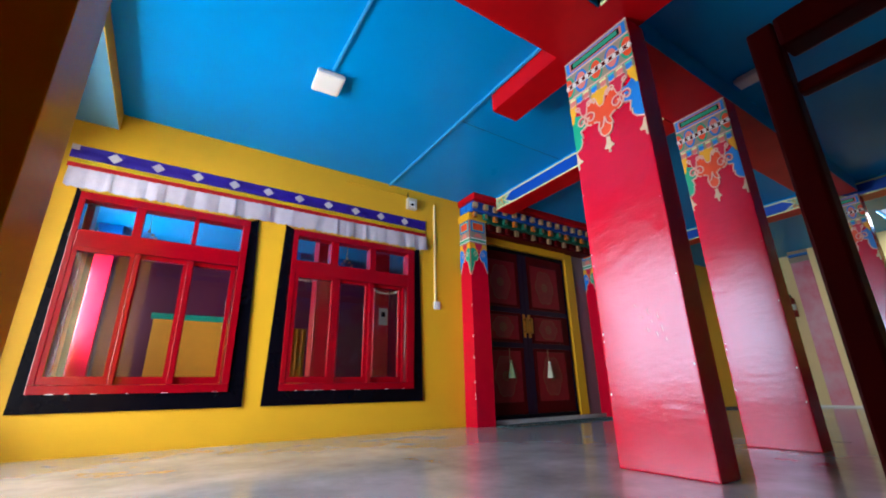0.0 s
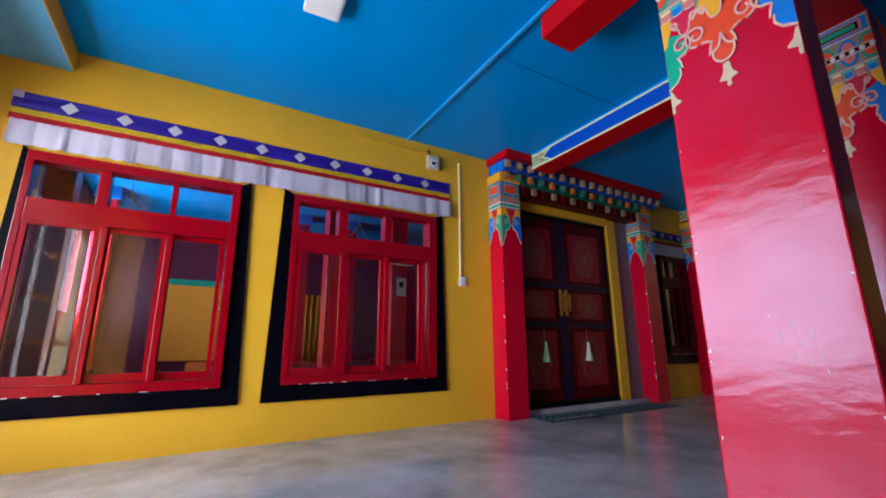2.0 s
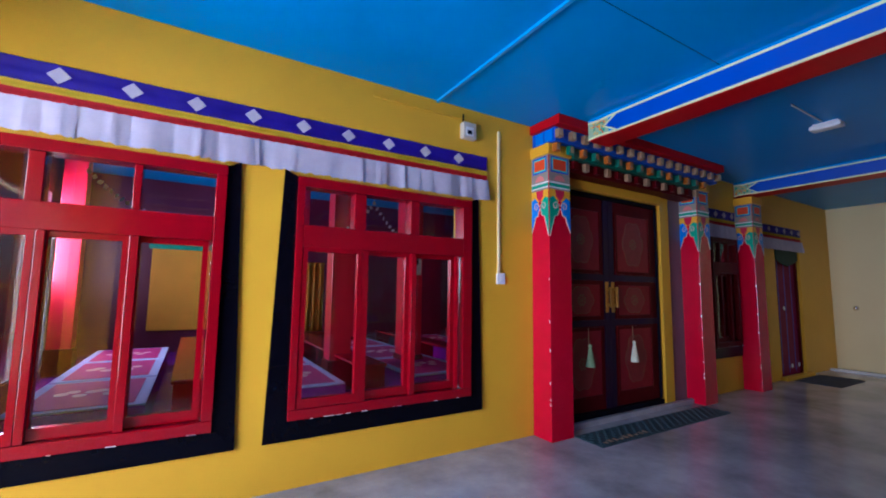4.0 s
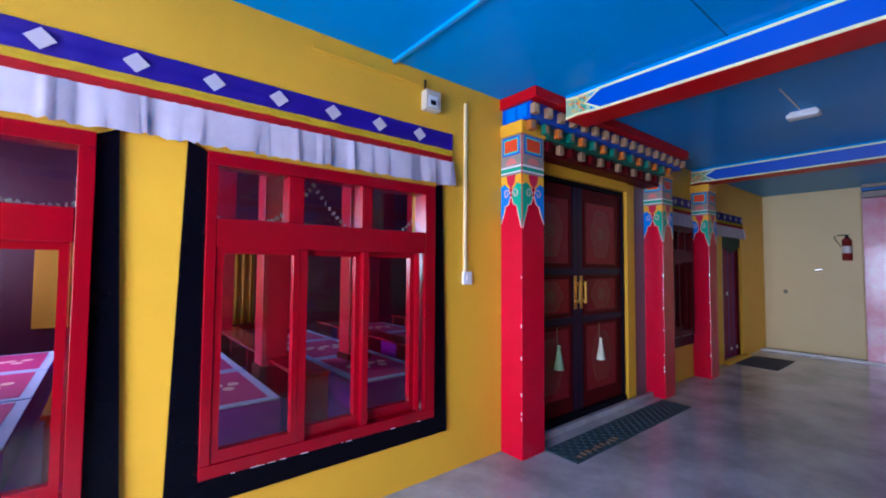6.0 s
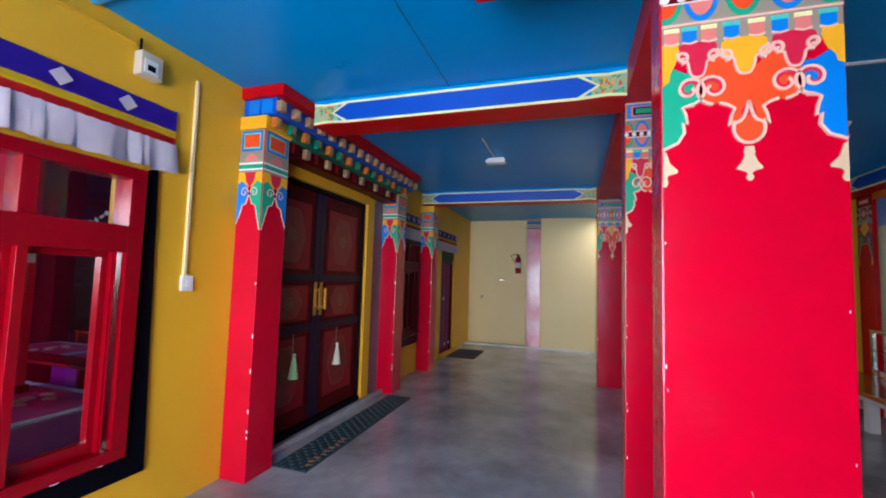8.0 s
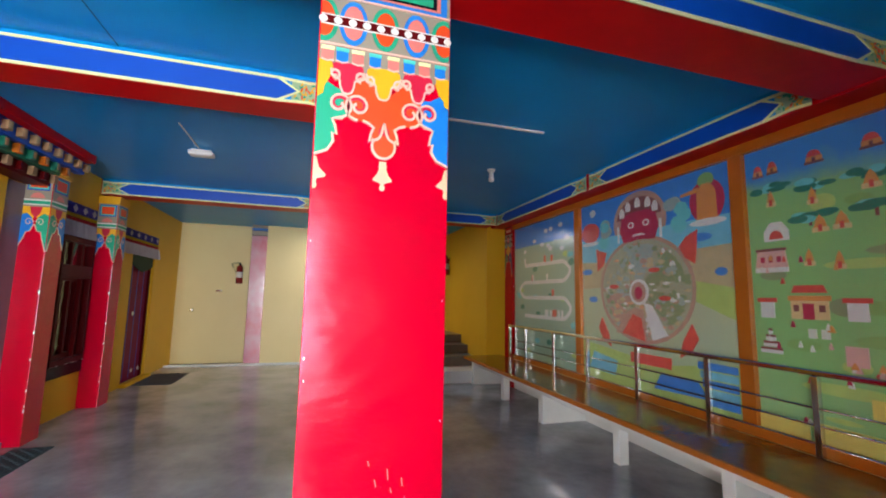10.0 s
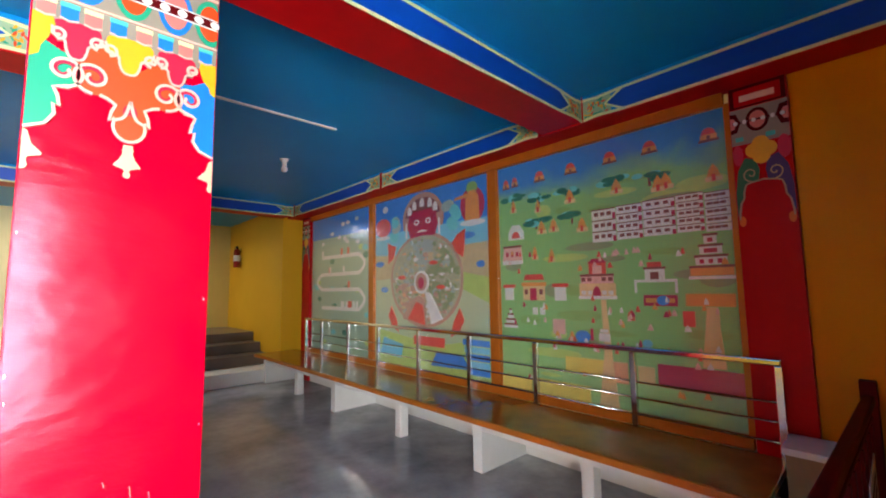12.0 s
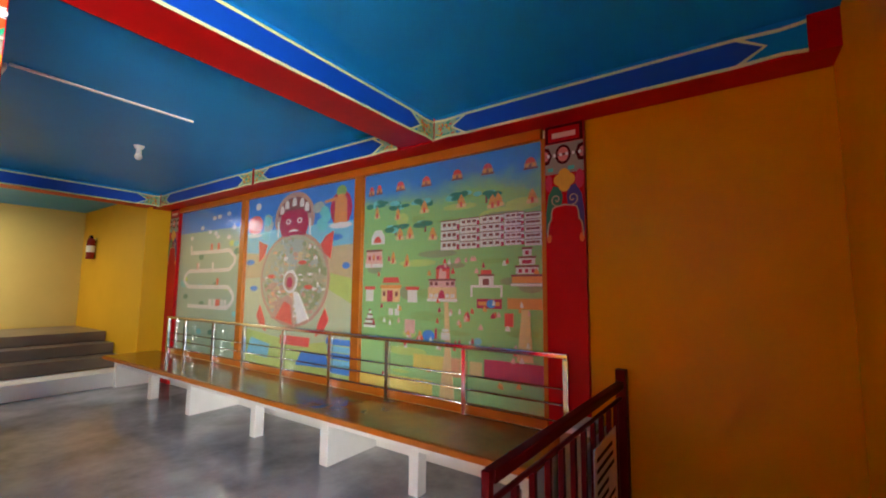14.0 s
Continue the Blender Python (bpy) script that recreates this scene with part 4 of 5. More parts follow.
def conduit(name, x0, x1, y0, y1, z0, z1, mat, label):
    root = thing(name, (x0 + x1) / 2, (y0 + y1) / 2, z0, label, "conduit", "surface conduits")
    cx, cy = (x0 + x1) / 2, (y0 + y1) / 2
    block("channel", mat, x0 - cx, x1 - cx, y0 - cy, y1 - cy, 0, z1 - z0, parent=root, bevel=0.003)


CONDUIT = material("pale_blue_conduit_paint", (0.02, 0.34, 0.72), 0.35)
conduit("conduit", 1.255, 1.275, 1.83, 2.9, H - 0.018, H - 0.001, CONDUIT, "blue painted cable conduit on the ceiling")
conduit("conduit", 2.415, 2.44, 1.83, Y - 0.001, H - 0.02, H - 0.001, CONDUIT, "blue painted cable conduit on the ceiling")
conduit("conduit", 3.98, 4.0, 0.12, 1.16, H - 0.016, H - 0.001, WHITE, "white cable conduit on the ceiling")
conduit("conduit", 4.78, 5.37, 2.922, 2.934, H - 0.01, H - 0.001, WHITE, "thin pale cable conduit on the ceiling")
conduit("conduit", 3.015, 3.035, Y - 0.018, Y - 0.001, 1.33, 2.54, CREAM, "yellow painted conduit down the wall")
conduit("conduit", 1.9, 2.64, Y - 0.014, Y - 0.001, 2.56, 2.578, YELLOW, "yellow painted conduit along the wall top")
sw = thing("wall_switch", 3.045, Y, 1.25, "white plastic wall switch", "switch")
block("plate", PLASTIC, -0.04, 0.04, -0.02, -0.001, 0, 0.09, parent=sw, bevel=0.004)
block("rocker", WHITE, -0.014, 0.014, -0.026, -0.0205, 0.025, 0.065, parent=sw, bevel=0.002)
jb = thing("junction_box", 2.70, Y, 2.40, "beige electrical box with a short cable", "electrical box")
BEIGE = material("beige_plastic", (0.55, 0.48, 0.36), 0.45)
block("case", BEIGE, -0.06, 0.06, -0.06, -0.001, 0, 0.13, parent=jb, bevel=0.006)
block("cover", PLASTIC, -0.045, 0.03, -0.066, -0.0605, 0.015, 0.09, parent=jb, bevel=0.003)
block("meter", DARK, -0.03, 0.012, -0.069, -0.0665, 0.03, 0.06, parent=jb)
block("cable", DARK, -0.05, -0.04, -0.03, -0.02, 0.13, 0.20, parent=jb)
bulb = thing("bulb_holder", 5.05, 0.12, H, "white bulb holder with a small bulb", "bulb holder")
bm = bmesh.new()
bmesh.ops.create_cone(bm, segments=14, radius1=0.03, radius2=0.045, depth=0.03, cap_ends=True, matrix=Matrix.Translation((0, 0, -0.016)))
bmesh.ops.create_cone(bm, segments=14, radius1=0.024, radius2=0.022, depth=0.05, cap_ends=True, matrix=Matrix.Translation((0, 0, -0.055)))
part("holder", bm, PLASTIC, bulb)
bm = bmesh.new()
bmesh.ops.create_uvsphere(bm, u_segments=14, v_segments=10, radius=0.032, matrix=Matrix.Translation((0, 0, -0.105)))
BULB = material("frosted_bulb", (0.85, 0.85, 0.82), 0.25)
part("bulb", bm, BULB, bulb, smooth=True)


# ---- mural wall ----
structure("frame_top", ORANGEWOOD, 1.56, 7.0, M - 0.019, M + 0.03, 2.40, 2.476, label="orange varnished wooden rail above the murals", category="trim", bevel=0.004)
structure("frame_base", ORANGEWOOD, 1.54, 7.0, M - 0.019, M + 0.03, 0.43, 0.50, label="orange varnished wooden rail below the murals", category="trim", bevel=0.004)
for i, x in enumerate((3.36, 5.32)):
    structure(f"frame_post_{i + 1}", ORANGEWOOD, x - 0.05, x + 0.05, M - 0.019, M + 0.03, 0.501, 2.399, label="orange varnished wooden post between murals", category="trim", bevel=0.004)
structure("frame_post_3", ORANGEWOOD, 1.53, 1.56, M - 0.019, M + 0.03, 0.501, 2.399, label="orange varnished wooden edge strip", category="trim")


def painted_ground(name, low, mid, high, split, top):
    """Faded painted landscape: colour bands by height with cloudy patches."""
    m = bpy.data.materials.new(name)
    m.use_nodes = True
    t = m.node_tree
    n, l = t.nodes, t.links
    b = n["Principled BSDF"]
    geo, sep, noise_a, add, ramp = (n.new(k) for k in ("ShaderNodeNewGeometry", "ShaderNodeSeparateXYZ", "ShaderNodeTexNoise", "ShaderNodeMath", "ShaderNodeValToRGB"))
    noise_a.inputs["Scale"].default_value, noise_a.inputs["Detail"].default_value = 4.0, 6.0
    l.new(geo.outputs["Position"], noise_a.inputs["Vector"])
    l.new(geo.outputs["Position"], sep.inputs[0])
    add.operation = "MULTIPLY_ADD"
    add.inputs[1].default_value = 0.35
    l.new(noise_a.outputs["Fac"], add.inputs[0])
    l.new(sep.outputs["Z"], add.inputs[2])
    span = n.new("ShaderNodeMapRange")
    span.inputs["From Min"].default_value, span.inputs["From Max"].default_value = 0.67, 2.57
    l.new(add.outputs[0], span.inputs["Value"])
    e = ramp.color_ramp.elements
    e[0].position, e[0].color = 0.0, (*low, 1)
    e[1].position, e[1].color = top, (*high, 1)
    k = e.new(split)
    k.color = (*mid, 1)
    k = e.new(max(top - 0.1, split + 0.01))
    k.color = (*mid, 1)
    l.new(span.outputs[0], ramp.inputs[0])
    l.new(ramp.outputs[0], b.inputs["Base Color"])
    b.inputs["Roughness"].default_value = 0.45
    return m


PG = glass_material("picture_glass", rough=0.16)
P = {k: material("mural_" + k, tuple(min(0.82, 1.75 * q) for q in c), 0.5, scale=14, amount=0.7) for k, c in {
    "white": (0.70, 0.68, 0.66), "brown": (0.16, 0.05, 0.05), "yellow": (0.62, 0.40, 0.10), "red": (0.50, 0.06, 0.05), "orange": (0.62, 0.20, 0.06),
    "blue": (0.03, 0.16, 0.48), "tree": (0.02, 0.14, 0.10), "tan": (0.55, 0.35, 0.18), "pink": (0.60, 0.28, 0.26), "maroon": (0.32, 0.02, 0.06),
    "teal": (0.10, 0.38, 0.40), "pale": (0.55, 0.58, 0.50), "sky": (0.12, 0.36, 0.60), "green": (0.16, 0.30, 0.10), "skin": (0.55, 0.24, 0.14), "grass": (0.30, 0.40, 0.12),
    "haze": (0.27, 0.28, 0.20), "mist": (0.23, 0.29, 0.28), "moss": (0.17, 0.22, 0.12), "clay": (0.33, 0.20, 0.16), "dust": (0.36, 0.30, 0.18)}.items()}


def mural(name, x0, x1, ground, label, shapes):
    """A framed painting under glass; shapes are (part name, colour, outline, layer) in panel units u, v from 0 to 1."""
    z0, z1 = 0.502, 2.398
    root = thing(name, (x0 + x1) / 2, M - 0.018, z0, label, "mural", "framed murals")
    w, h = x1 - x0, z1 - z0
    block("picture_ground", ground, -w / 2, w / 2, 0.0, 0.004, 0, h, parent=root)
    sets = {}
    for i, (nm, colour, pts, layer) in enumerate(shapes):
        sets.setdefault((nm, colour), []).append((pts, layer + 0.012 * i))
    for (nm, colour), items in sets.items():
        fine = len(items) > 12 or nm.startswith(("small", "little", "winding"))
        for group in ([items] if fine else [[one] for one in items]):
            bm = bmesh.new()
            for pts, layer in group:
                plate(bm, [(u * w, v * h) for u, v in pts], 0, 0.0015 * layer)
            tagged(part(nm, facing(bm, (w / 2, 0.0045, 0), (-1, 0, 0), (0, 0, 1)), P[colour], root), kind="stuff" if fine else "")
    pane = block("glass", PG, -w / 2 + 0.001, w / 2 - 0.001, 0.024, 0.028, 0.001, h - 0.001, parent=root)
    pane.visible_shadow = False
    return root


R = lambda a, b, c, d: [(a, c), (b, c), (b, d), (a, d)]
tri = lambda u, v, r, s: [(u - r, v), (u + r, v), (u, v + s)]


def town():
    s = []
    rng = random.Random(5)
    # shrines with red domes along the skyline and between the trees
    for k, (u, v) in enumerate(((0.05, 0.915), (0.105, 0.918), (0.249, 0.918), (0.412, 0.92), (0.59, 0.925), (0.748, 0.927), (0.947, 0.92))):
        r = 0.026 if k > 1 else 0.018
        s += [("shrine_base", "brown", R(u - r * 1.2, u + r * 1.2, v - 0.02, v - 0.012), 2), ("shrine", "orange", R(u - r, u + r, v - 0.012, v + 0.004), 2.1), ("shrine_dome", "red", disc(u, v + 0.004, r * 0.85, 0.022, 10, 0, 180), 2.2), ("shrine_door", "brown", R(u - 0.005, u + 0.005, v - 0.012, v), 3)]
    for u, v in ((0.093, 0.80), (0.235, 0.783), (0.403, 0.80), (0.613, 0.804), (0.772, 0.786), (0.80, 0.79), (0.954, 0.788), (0.252, 0.688), (0.316, 0.69), (0.455, 0.677), (0.21, 0.58), (0.3, 0.565)):
        r = 0.026 if v > 0.6 and u > 0.24 else 0.018
        s += [("chapel_base", "tan", R(u - r, u + r, v - 0.02, v - 0.004), 2), ("chapel", "orange", [(u - r * 0.8, v - 0.004), (u + r * 0.8, v - 0.004), (u + r * 0.5, v + 0.02), (u, v + 0.038), (u - r * 0.5, v + 0.02)], 2.2), ("chapel_door", "red", R(u - 0.006, u + 0.006, v - 0.018, v + 0.004), 3)]
    for u, v in ((0.088, 0.847), (0.243, 0.829), (0.395, 0.825), (0.598, 0.831), (0.742, 0.821), (0.223, 0.722), (0.41, 0.725)):
        for k in range(6):
            s.append(("tree_crown", "tree" if k % 3 else "teal", disc(u + rng.uniform(-0.05, 0.05), v + rng.uniform(-0.01, 0.014), rng.uniform(0.022, 0.04), rng.uniform(0.008, 0.014), 9), 1.2 + 0.05 * k))
        s.append(("tree_trunk", "brown", R(u - 0.005, u + 0.005, v - 0.03, v), 1.1))
    # hills in several greens
    for k in range(26):
        u, v = rng.uniform(0.05, 0.95), rng.uniform(0.05, 0.84)
        r = min(rng.uniform(0.04, 0.14), u, 1 - u)
        s.append(("meadow", rng.choice(("green", "grass", "moss")), disc(u, v, r, rng.uniform(0.008, 0.03), 12), 0.4 + 0.02 * k))
    # rows of white lodgings with dark windows
    edges = (0.5, 0.605, 0.709, 0.827, 0.919, 0.998)
    for c in range(5):
        a, b, rows = edges[c] + 0.002, edges[c + 1] - 0.002, (3, 4, 4, 5, 5)[c]
        hh = 0.128 / rows
        for r in range(rows):
            v = 0.609 + 0.002 * c * (c < 4) + r * hh
            s.append(("lodging", "white", R(a, b, v, v + hh * 0.86), 2))
            s.append(("lodging_roof", "brown", R(a, b, v + hh * 0.87, v + hh * 0.97), 2))
            for k in range(3):
                u = a + (b - a) * (0.2 + 0.27 * k)
                s.append(("lodging_window", "brown", R(u - 0.009, u + 0.009, v + hh * 0.32, v + hh * 0.66), 3))
            if c < 4:
                s.append(("lodging_stair", "maroon", R(b - 0.012, b, v, v + hh * 0.5), 3.2))
    for u, v, r in ((0.054, 0.385, 0.036), (0.338, 0.385, 0.04)):
        s += [("house", "white", R(u - r * 0.7, u + r * 0.7, v, v + 0.055), 2), ("house_roof", "red", R(u - r, u + r, v + 0.055, v + 0.07), 2), ("house_door", "pale", R(u - r * 0.3, u + r * 0.3, v, v + 0.04), 3)]
    s += [("temple", "tan", R(0.138, 0.258, 0.385, 0.463), 2), ("temple_eave", "orange", R(0.13, 0.266, 0.446, 0.462), 2.6), ("temple_roof", "red", [(0.142, 0.472), (0.256, 0.472), (0.245, 0.497), (0.153, 0.497)], 2), ("temple_door", "maroon", R(0.178, 0.214, 0.385, 0.437), 3), ("temple_window", "brown", R(0.148, 0.166, 0.41, 0.432), 3), ("temple_window", "brown", R(0.23, 0.248, 0.41, 0.432), 3)]
    s += [("monastery", "tan", R(0.432, 0.589, 0.40, 0.452), 2), ("monastery_base", "white", R(0.428, 0.593, 0.392, 0.405), 3), ("monastery_storey", "pink", R(0.44, 0.581, 0.452, 0.482), 2), ("monastery_roof", "brown", R(0.436, 0.585, 0.479, 0.488), 3), ("monastery_tower", "red", R(0.478, 0.552, 0.485, 0.53), 2), ("monastery_tower_face", "pink", R(0.495, 0.535, 0.489, 0.52), 3), ("monastery_cap", "maroon", [(0.472, 0.53), (0.558, 0.53), (0.535, 0.547), (0.495, 0.547)], 3), ("monastery_door", "maroon", disc(0.51, 0.405, 0.018, 0.036, 10, 0, 180), 3)]
    for u in (0.452, 0.48, 0.542, 0.57):
        s += [("monastery_window", "white", R(u - 0.01, u + 0.01, 0.409, 0.424), 3), ("monastery_window", "brown", R(u - 0.009, u + 0.009, 0.46, 0.475), 3)]
    s += [("gate", "white", R(0.705, 0.775, 0.462, 0.498), 2), ("gate_roof", "red", R(0.715, 0.765, 0.505, 0.522), 2), ("gate_eave", "brown", R(0.70, 0.78, 0.497, 0.505), 2.4), ("gate_door", "brown", R(0.725, 0.755, 0.462, 0.487), 3), ("gate_wall", "pale", R(0.664, 0.817, 0.452, 0.462), 2), ("gate_post", "pale", R(0.664, 0.672, 0.415, 0.452), 2), ("gate_post", "pale", R(0.809, 0.817, 0.415, 0.452), 2)]
    for k, (a, b) in enumerate(((0.862, 0.992), (0.88, 0.975), (0.895, 0.962), (0.91, 0.948))):
        v = 0.47 + 0.034 * k
        s += [("pagoda", "white" if k else "orange", R(a, b, v, v + 0.024), 2), ("pagoda_roof", "brown", R(a - 0.004, b + 0.004, v + 0.024, v + 0.032), 2.3)]
        s += [("pagoda_window", "maroon", R(u - 0.007, u + 0.007, v + 0.004, v + 0.018), 3) for u in (a + 0.02, (a + b) / 2, b - 0.02) if k]
    s += [("pagoda_foot", "white", R(0.856, 0.998, 0.458, 0.468), 2)]
    s += [("carpet", "maroon", R(0.696, 0.814, 0.37, 0.408), 2), ("carpet_edge", "orange", R(0.704, 0.806, 0.382, 0.397), 2.4), ("carpet_centre", "blue", disc(0.765, 0.389, 0.022, 0.017, 12), 3), ("carpet", "orange", R(0.841, 0.99, 0.372, 0.412), 2), ("tent", "red", R(0.828, 0.866, 0.305, 0.355), 2), ("tent_pole", "tan", R(0.915, 0.94, 0.27, 0.345), 2)]
    for k in range(4):
        s.append(("stupa", "white", R(0.02 + 0.011 * k, 0.098 - 0.011 * k, 0.262 + 0.022 * k, 0.274 + 0.022 * k), 2))
        s.append(("stupa_band", "brown", R(0.02 + 0.011 * k, 0.098 - 0.011 * k, 0.274 + 0.022 * k, 0.282 + 0.022 * k), 2))
    s += [("tower", "pink", [(0.02, 0.56), (0.14, 0.56), (0.13, 0.625), (0.03, 0.625)], 2), ("tower_base", "white", R(0.02, 0.14, 0.545, 0.562), 3), ("tower_roof", "brown", R(0.025, 0.135, 0.62, 0.63), 3), ("shrine_house", "white", [(0.06, 0.655), (0.15, 0.655), (0.15, 0.69), (0.125, 0.722), (0.085, 0.722), (0.06, 0.69)], 2), ("shrine_arch", "red", disc(0.105, 0.662, 0.025, 0.03, 10, 0, 180), 3)]
    s += [("tower_window", "maroon", R(u - 0.008, u + 0.008, 0.58, 0.60), 3) for u in (0.05, 0.08, 0.11)]
    s += [("pavilion", "pink", R(0.295, 0.355, 0.25, 0.31), 2), ("pond", "blue", disc(0.438, 0.247, 0.034, 0.024, 14), 2), ("pond_tent", "maroon", R(0.474, 0.485, 0.235, 0.28), 2), ("shed", "white", R(0.51, 0.556, 0.235, 0.265), 2), ("shed_roof", "pale", R(0.516, 0.55, 0.268, 0.28), 2), ("shed", "pale", R(0.19, 0.215, 0.325, 0.355), 2), ("shed", "pale", R(0.23, 0.255, 0.325, 0.355), 2), ("pool", "sky", disc(0.70, 0.24, 0.018, 0.014, 10), 2)]
    s += [("field", "yellow", R(0.351, 0.525, 0.105, 0.165), 1), ("field", "yellow", R(0.0, 0.17, 0.0, 0.05), 1), ("field", "yellow", R(0.20, 0.46, 0.0, 0.06), 1), ("field", "skin", R(0.535, 0.62, 0.09, 0.165), 1), ("field", "tan", R(0.66, 0.72, 0.10, 0.16), 1), ("pool_deck", "maroon", R(0.732, 0.998, 0.10, 0.175), 2)]
    s += [("path", "tan", [(0.50, 0.0), (0.58, 0.0), (0.56, 0.2), (0.545, 0.39), (0.525, 0.39), (0.53, 0.2)], 1), ("path", "tan", [(0.88, 0.18), (0.95, 0.18), (0.935, 0.37), (0.905, 0.37)], 1)]
    for i in range(90):
        u, v = rng.uniform(0.03, 0.97), rng.choice((0.22, 0.33, 0.56, 0.2, 0.07, 0.36, 0.3, 0.53)) + rng.uniform(-0.03, 0.03)
        r = 0.006 + 0.006 * rng.random()
        s.append(("small_shape", rng.choice(("red", "orange", "white", "pink", "maroon")), [(u - r, v), (u + r, v), (u + r * 0.6, v + 0.012), (u, v + 0.022), (u - r * 0.6, v + 0.012)], 2.5 + 0.004 * i))
    return s


def wheel():
    s = [("sky_band", "blue", R(0, 1, 0.79, 1.0), 1), ("water", "sky", [(0, 0.79), (0, 0.66), (0.3, 0.64), (1, 0.67), (1, 0.79)], 1), ("far_field", "dust", [(0, 0.66), (0.3, 0.64), (1, 0.67), (1, 0.47), (0.7, 0.53), (0, 0.50)], 1.2), ("slope", "grass", [(1, 0.36), (1, 0.49), (0.72, 0.54), (0.72, 0.47)], 1.5)]
    s += [("bluff", "blue", disc(u, v, r, 0.018, 9), 1.6) for u, v, r in ((0.84, 0.71, 0.06), (0.05, 0.60, 0.05), (0.93, 0.56, 0.03), (0.1, 0.44, 0.04))]
    s += [("halo", "clay", disc(0.48, 0.84, 0.185, 0.155, 26, -20, 200), 2), ("hair", "brown", disc(0.48, 0.86, 0.155, 0.105, 22, 0, 180), 2.4), ("head", "maroon", [(0.37, 0.74), (0.59, 0.74), (0.615, 0.80), (0.60, 0.865), (0.55, 0.89), (0.41, 0.89), (0.36, 0.865), (0.345, 0.80)], 3)]
    for i in range(5):
        a = radians(22 + 34 * i)
        u, v = 0.48 + 0.125 * math.cos(a), 0.87 + 0.062 * math.sin(a)
        s.append(("crown_point", "white", [(u - 0.018, v - 0.02), (u + 0.018, v - 0.02), (u + 0.02, v + 0.008), (u + 0.008, v + 0.03), (u - 0.008, v + 0.03), (u - 0.02, v + 0.008)], 4))
    s += [("eye", "white", disc(u, 0.825, 0.024, 0.017, 12), 4) for u in (0.43, 0.535)] + [("eye_ball", "maroon", disc(u, 0.825, 0.012, 0.009, 10), 5) for u in (0.43, 0.535)] + [("mouth", "white", disc(0.48, 0.765, 0.045, 0.012, 12, 0, 180), 4)]
    s += [("ear_ring", "white", R(u, u + 0.014, 0.74, 0.83), 3.5) for u in (0.325, 0.62)]
    rng = random.Random(8)
    for u, v in ((0.2, 0.77), (0.235, 0.82), (0.21, 0.86), (0.73, 0.78), (0.76, 0.84), (0.70, 0.87)):
        s += [("tree_clump", rng.choice(("teal", "mist")), disc(u + rng.uniform(-0.02, 0.02), v + rng.uniform(-0.02, 0.02), 0.04, 0.03, 9), 2 + 0.1 * i) for i in range(3)]
    s += [("drum", "red", disc(0.085, 0.83, 0.085, 0.06, 14), 2), ("cloud_edge", "white", disc(0.085, 0.765, 0.08, 0.012, 10), 2.2), ("moon", "white", disc(0.11, 0.945, 0.028, 0.022, 12), 2)]
    s += [("pillar_cloud", "maroon", disc(0.88, 0.86, 0.085, 0.095, 16), 1.8), ("standing_shape", "orange", [(0.83, 0.775), (0.93, 0.775), (0.925, 0.90), (0.90, 0.935), (0.86, 0.935), (0.835, 0.90)], 3), ("standing_halo", "green", disc(0.88, 0.95, 0.04, 0.032, 12), 2.6), ("pedestal", "white", disc(0.88, 0.77, 0.09, 0.016, 12), 3.2), ("arm", "orange", [(0.75, 0.90), (0.845, 0.905), (0.845, 0.925), (0.75, 0.912)], 3)]
    # the disc that the creature holds, faded and crowded
    s += [("wheel_rim", "clay", disc(0.49, 0.495, 0.32, 0.268, 34), 2), ("wheel_ground", "haze", disc(0.49, 0.495, 0.30, 0.25, 34), 3)]
    for i, colour in enumerate(("moss", "mist", "haze", "clay", "dust", "moss")):
        s.append(("wheel_sector", colour, [(0.47, 0.495)] + [(0.49 + 0.275 * math.cos(radians(60 * i + 8 + 11 * k)), 0.495 + 0.225 * math.sin(radians(60 * i + 8 + 11 * k))) for k in range(5)], 4))
    for i in range(230):
        a, q = rng.uniform(0, 6.28), 0.29 * math.sqrt(rng.uniform(0.06, 1))
        u, v, r, h, tw = 0.49 + q * math.cos(a), 0.495 + q * 0.8 * math.sin(a), rng.uniform(0.006, 0.03), rng.uniform(0.005, 0.016), rng.uniform(0, 3)
        s.append(("little_shape", rng.choice(("haze", "mist", "moss", "clay", "dust", "haze", "mist", "moss", "pale", "skin")), [(u + r * math.cos(tw + k * 1.05) * (1 if k % 2 else 0.7), v + h * math.sin(tw + k * 1.05)) for k in range(6)], 4.5 + 0.006 * i))
    s += [("wheel_hub", "white", disc(0.475, 0.48, 0.065, 0.065, 20), 8), ("wheel_ring", "clay", disc(0.475, 0.48, 0.05, 0.05, 18), 9), ("wheel_heart", "maroon", disc(0.475, 0.475, 0.028, 0.032, 16), 10), ("robe", "clay", [(0.30, 0.27), (0.52, 0.235), (0.50, 0.39), (0.45, 0.405), (0.37, 0.37)], 8), ("robe_fold", "red", [(0.35, 0.27), (0.51, 0.24), (0.49, 0.35), (0.43, 0.37)], 9), ("scarf", "white", [(0.51, 0.425), (0.555, 0.415), (0.65, 0.28), (0.56, 0.25)], 10)]
    s += [("tongue", "red", disc(u, v, 0.035, 0.012, 10), 8.5) for u, v in ((0.58, 0.585), (0.29, 0.51), (0.64, 0.45))]
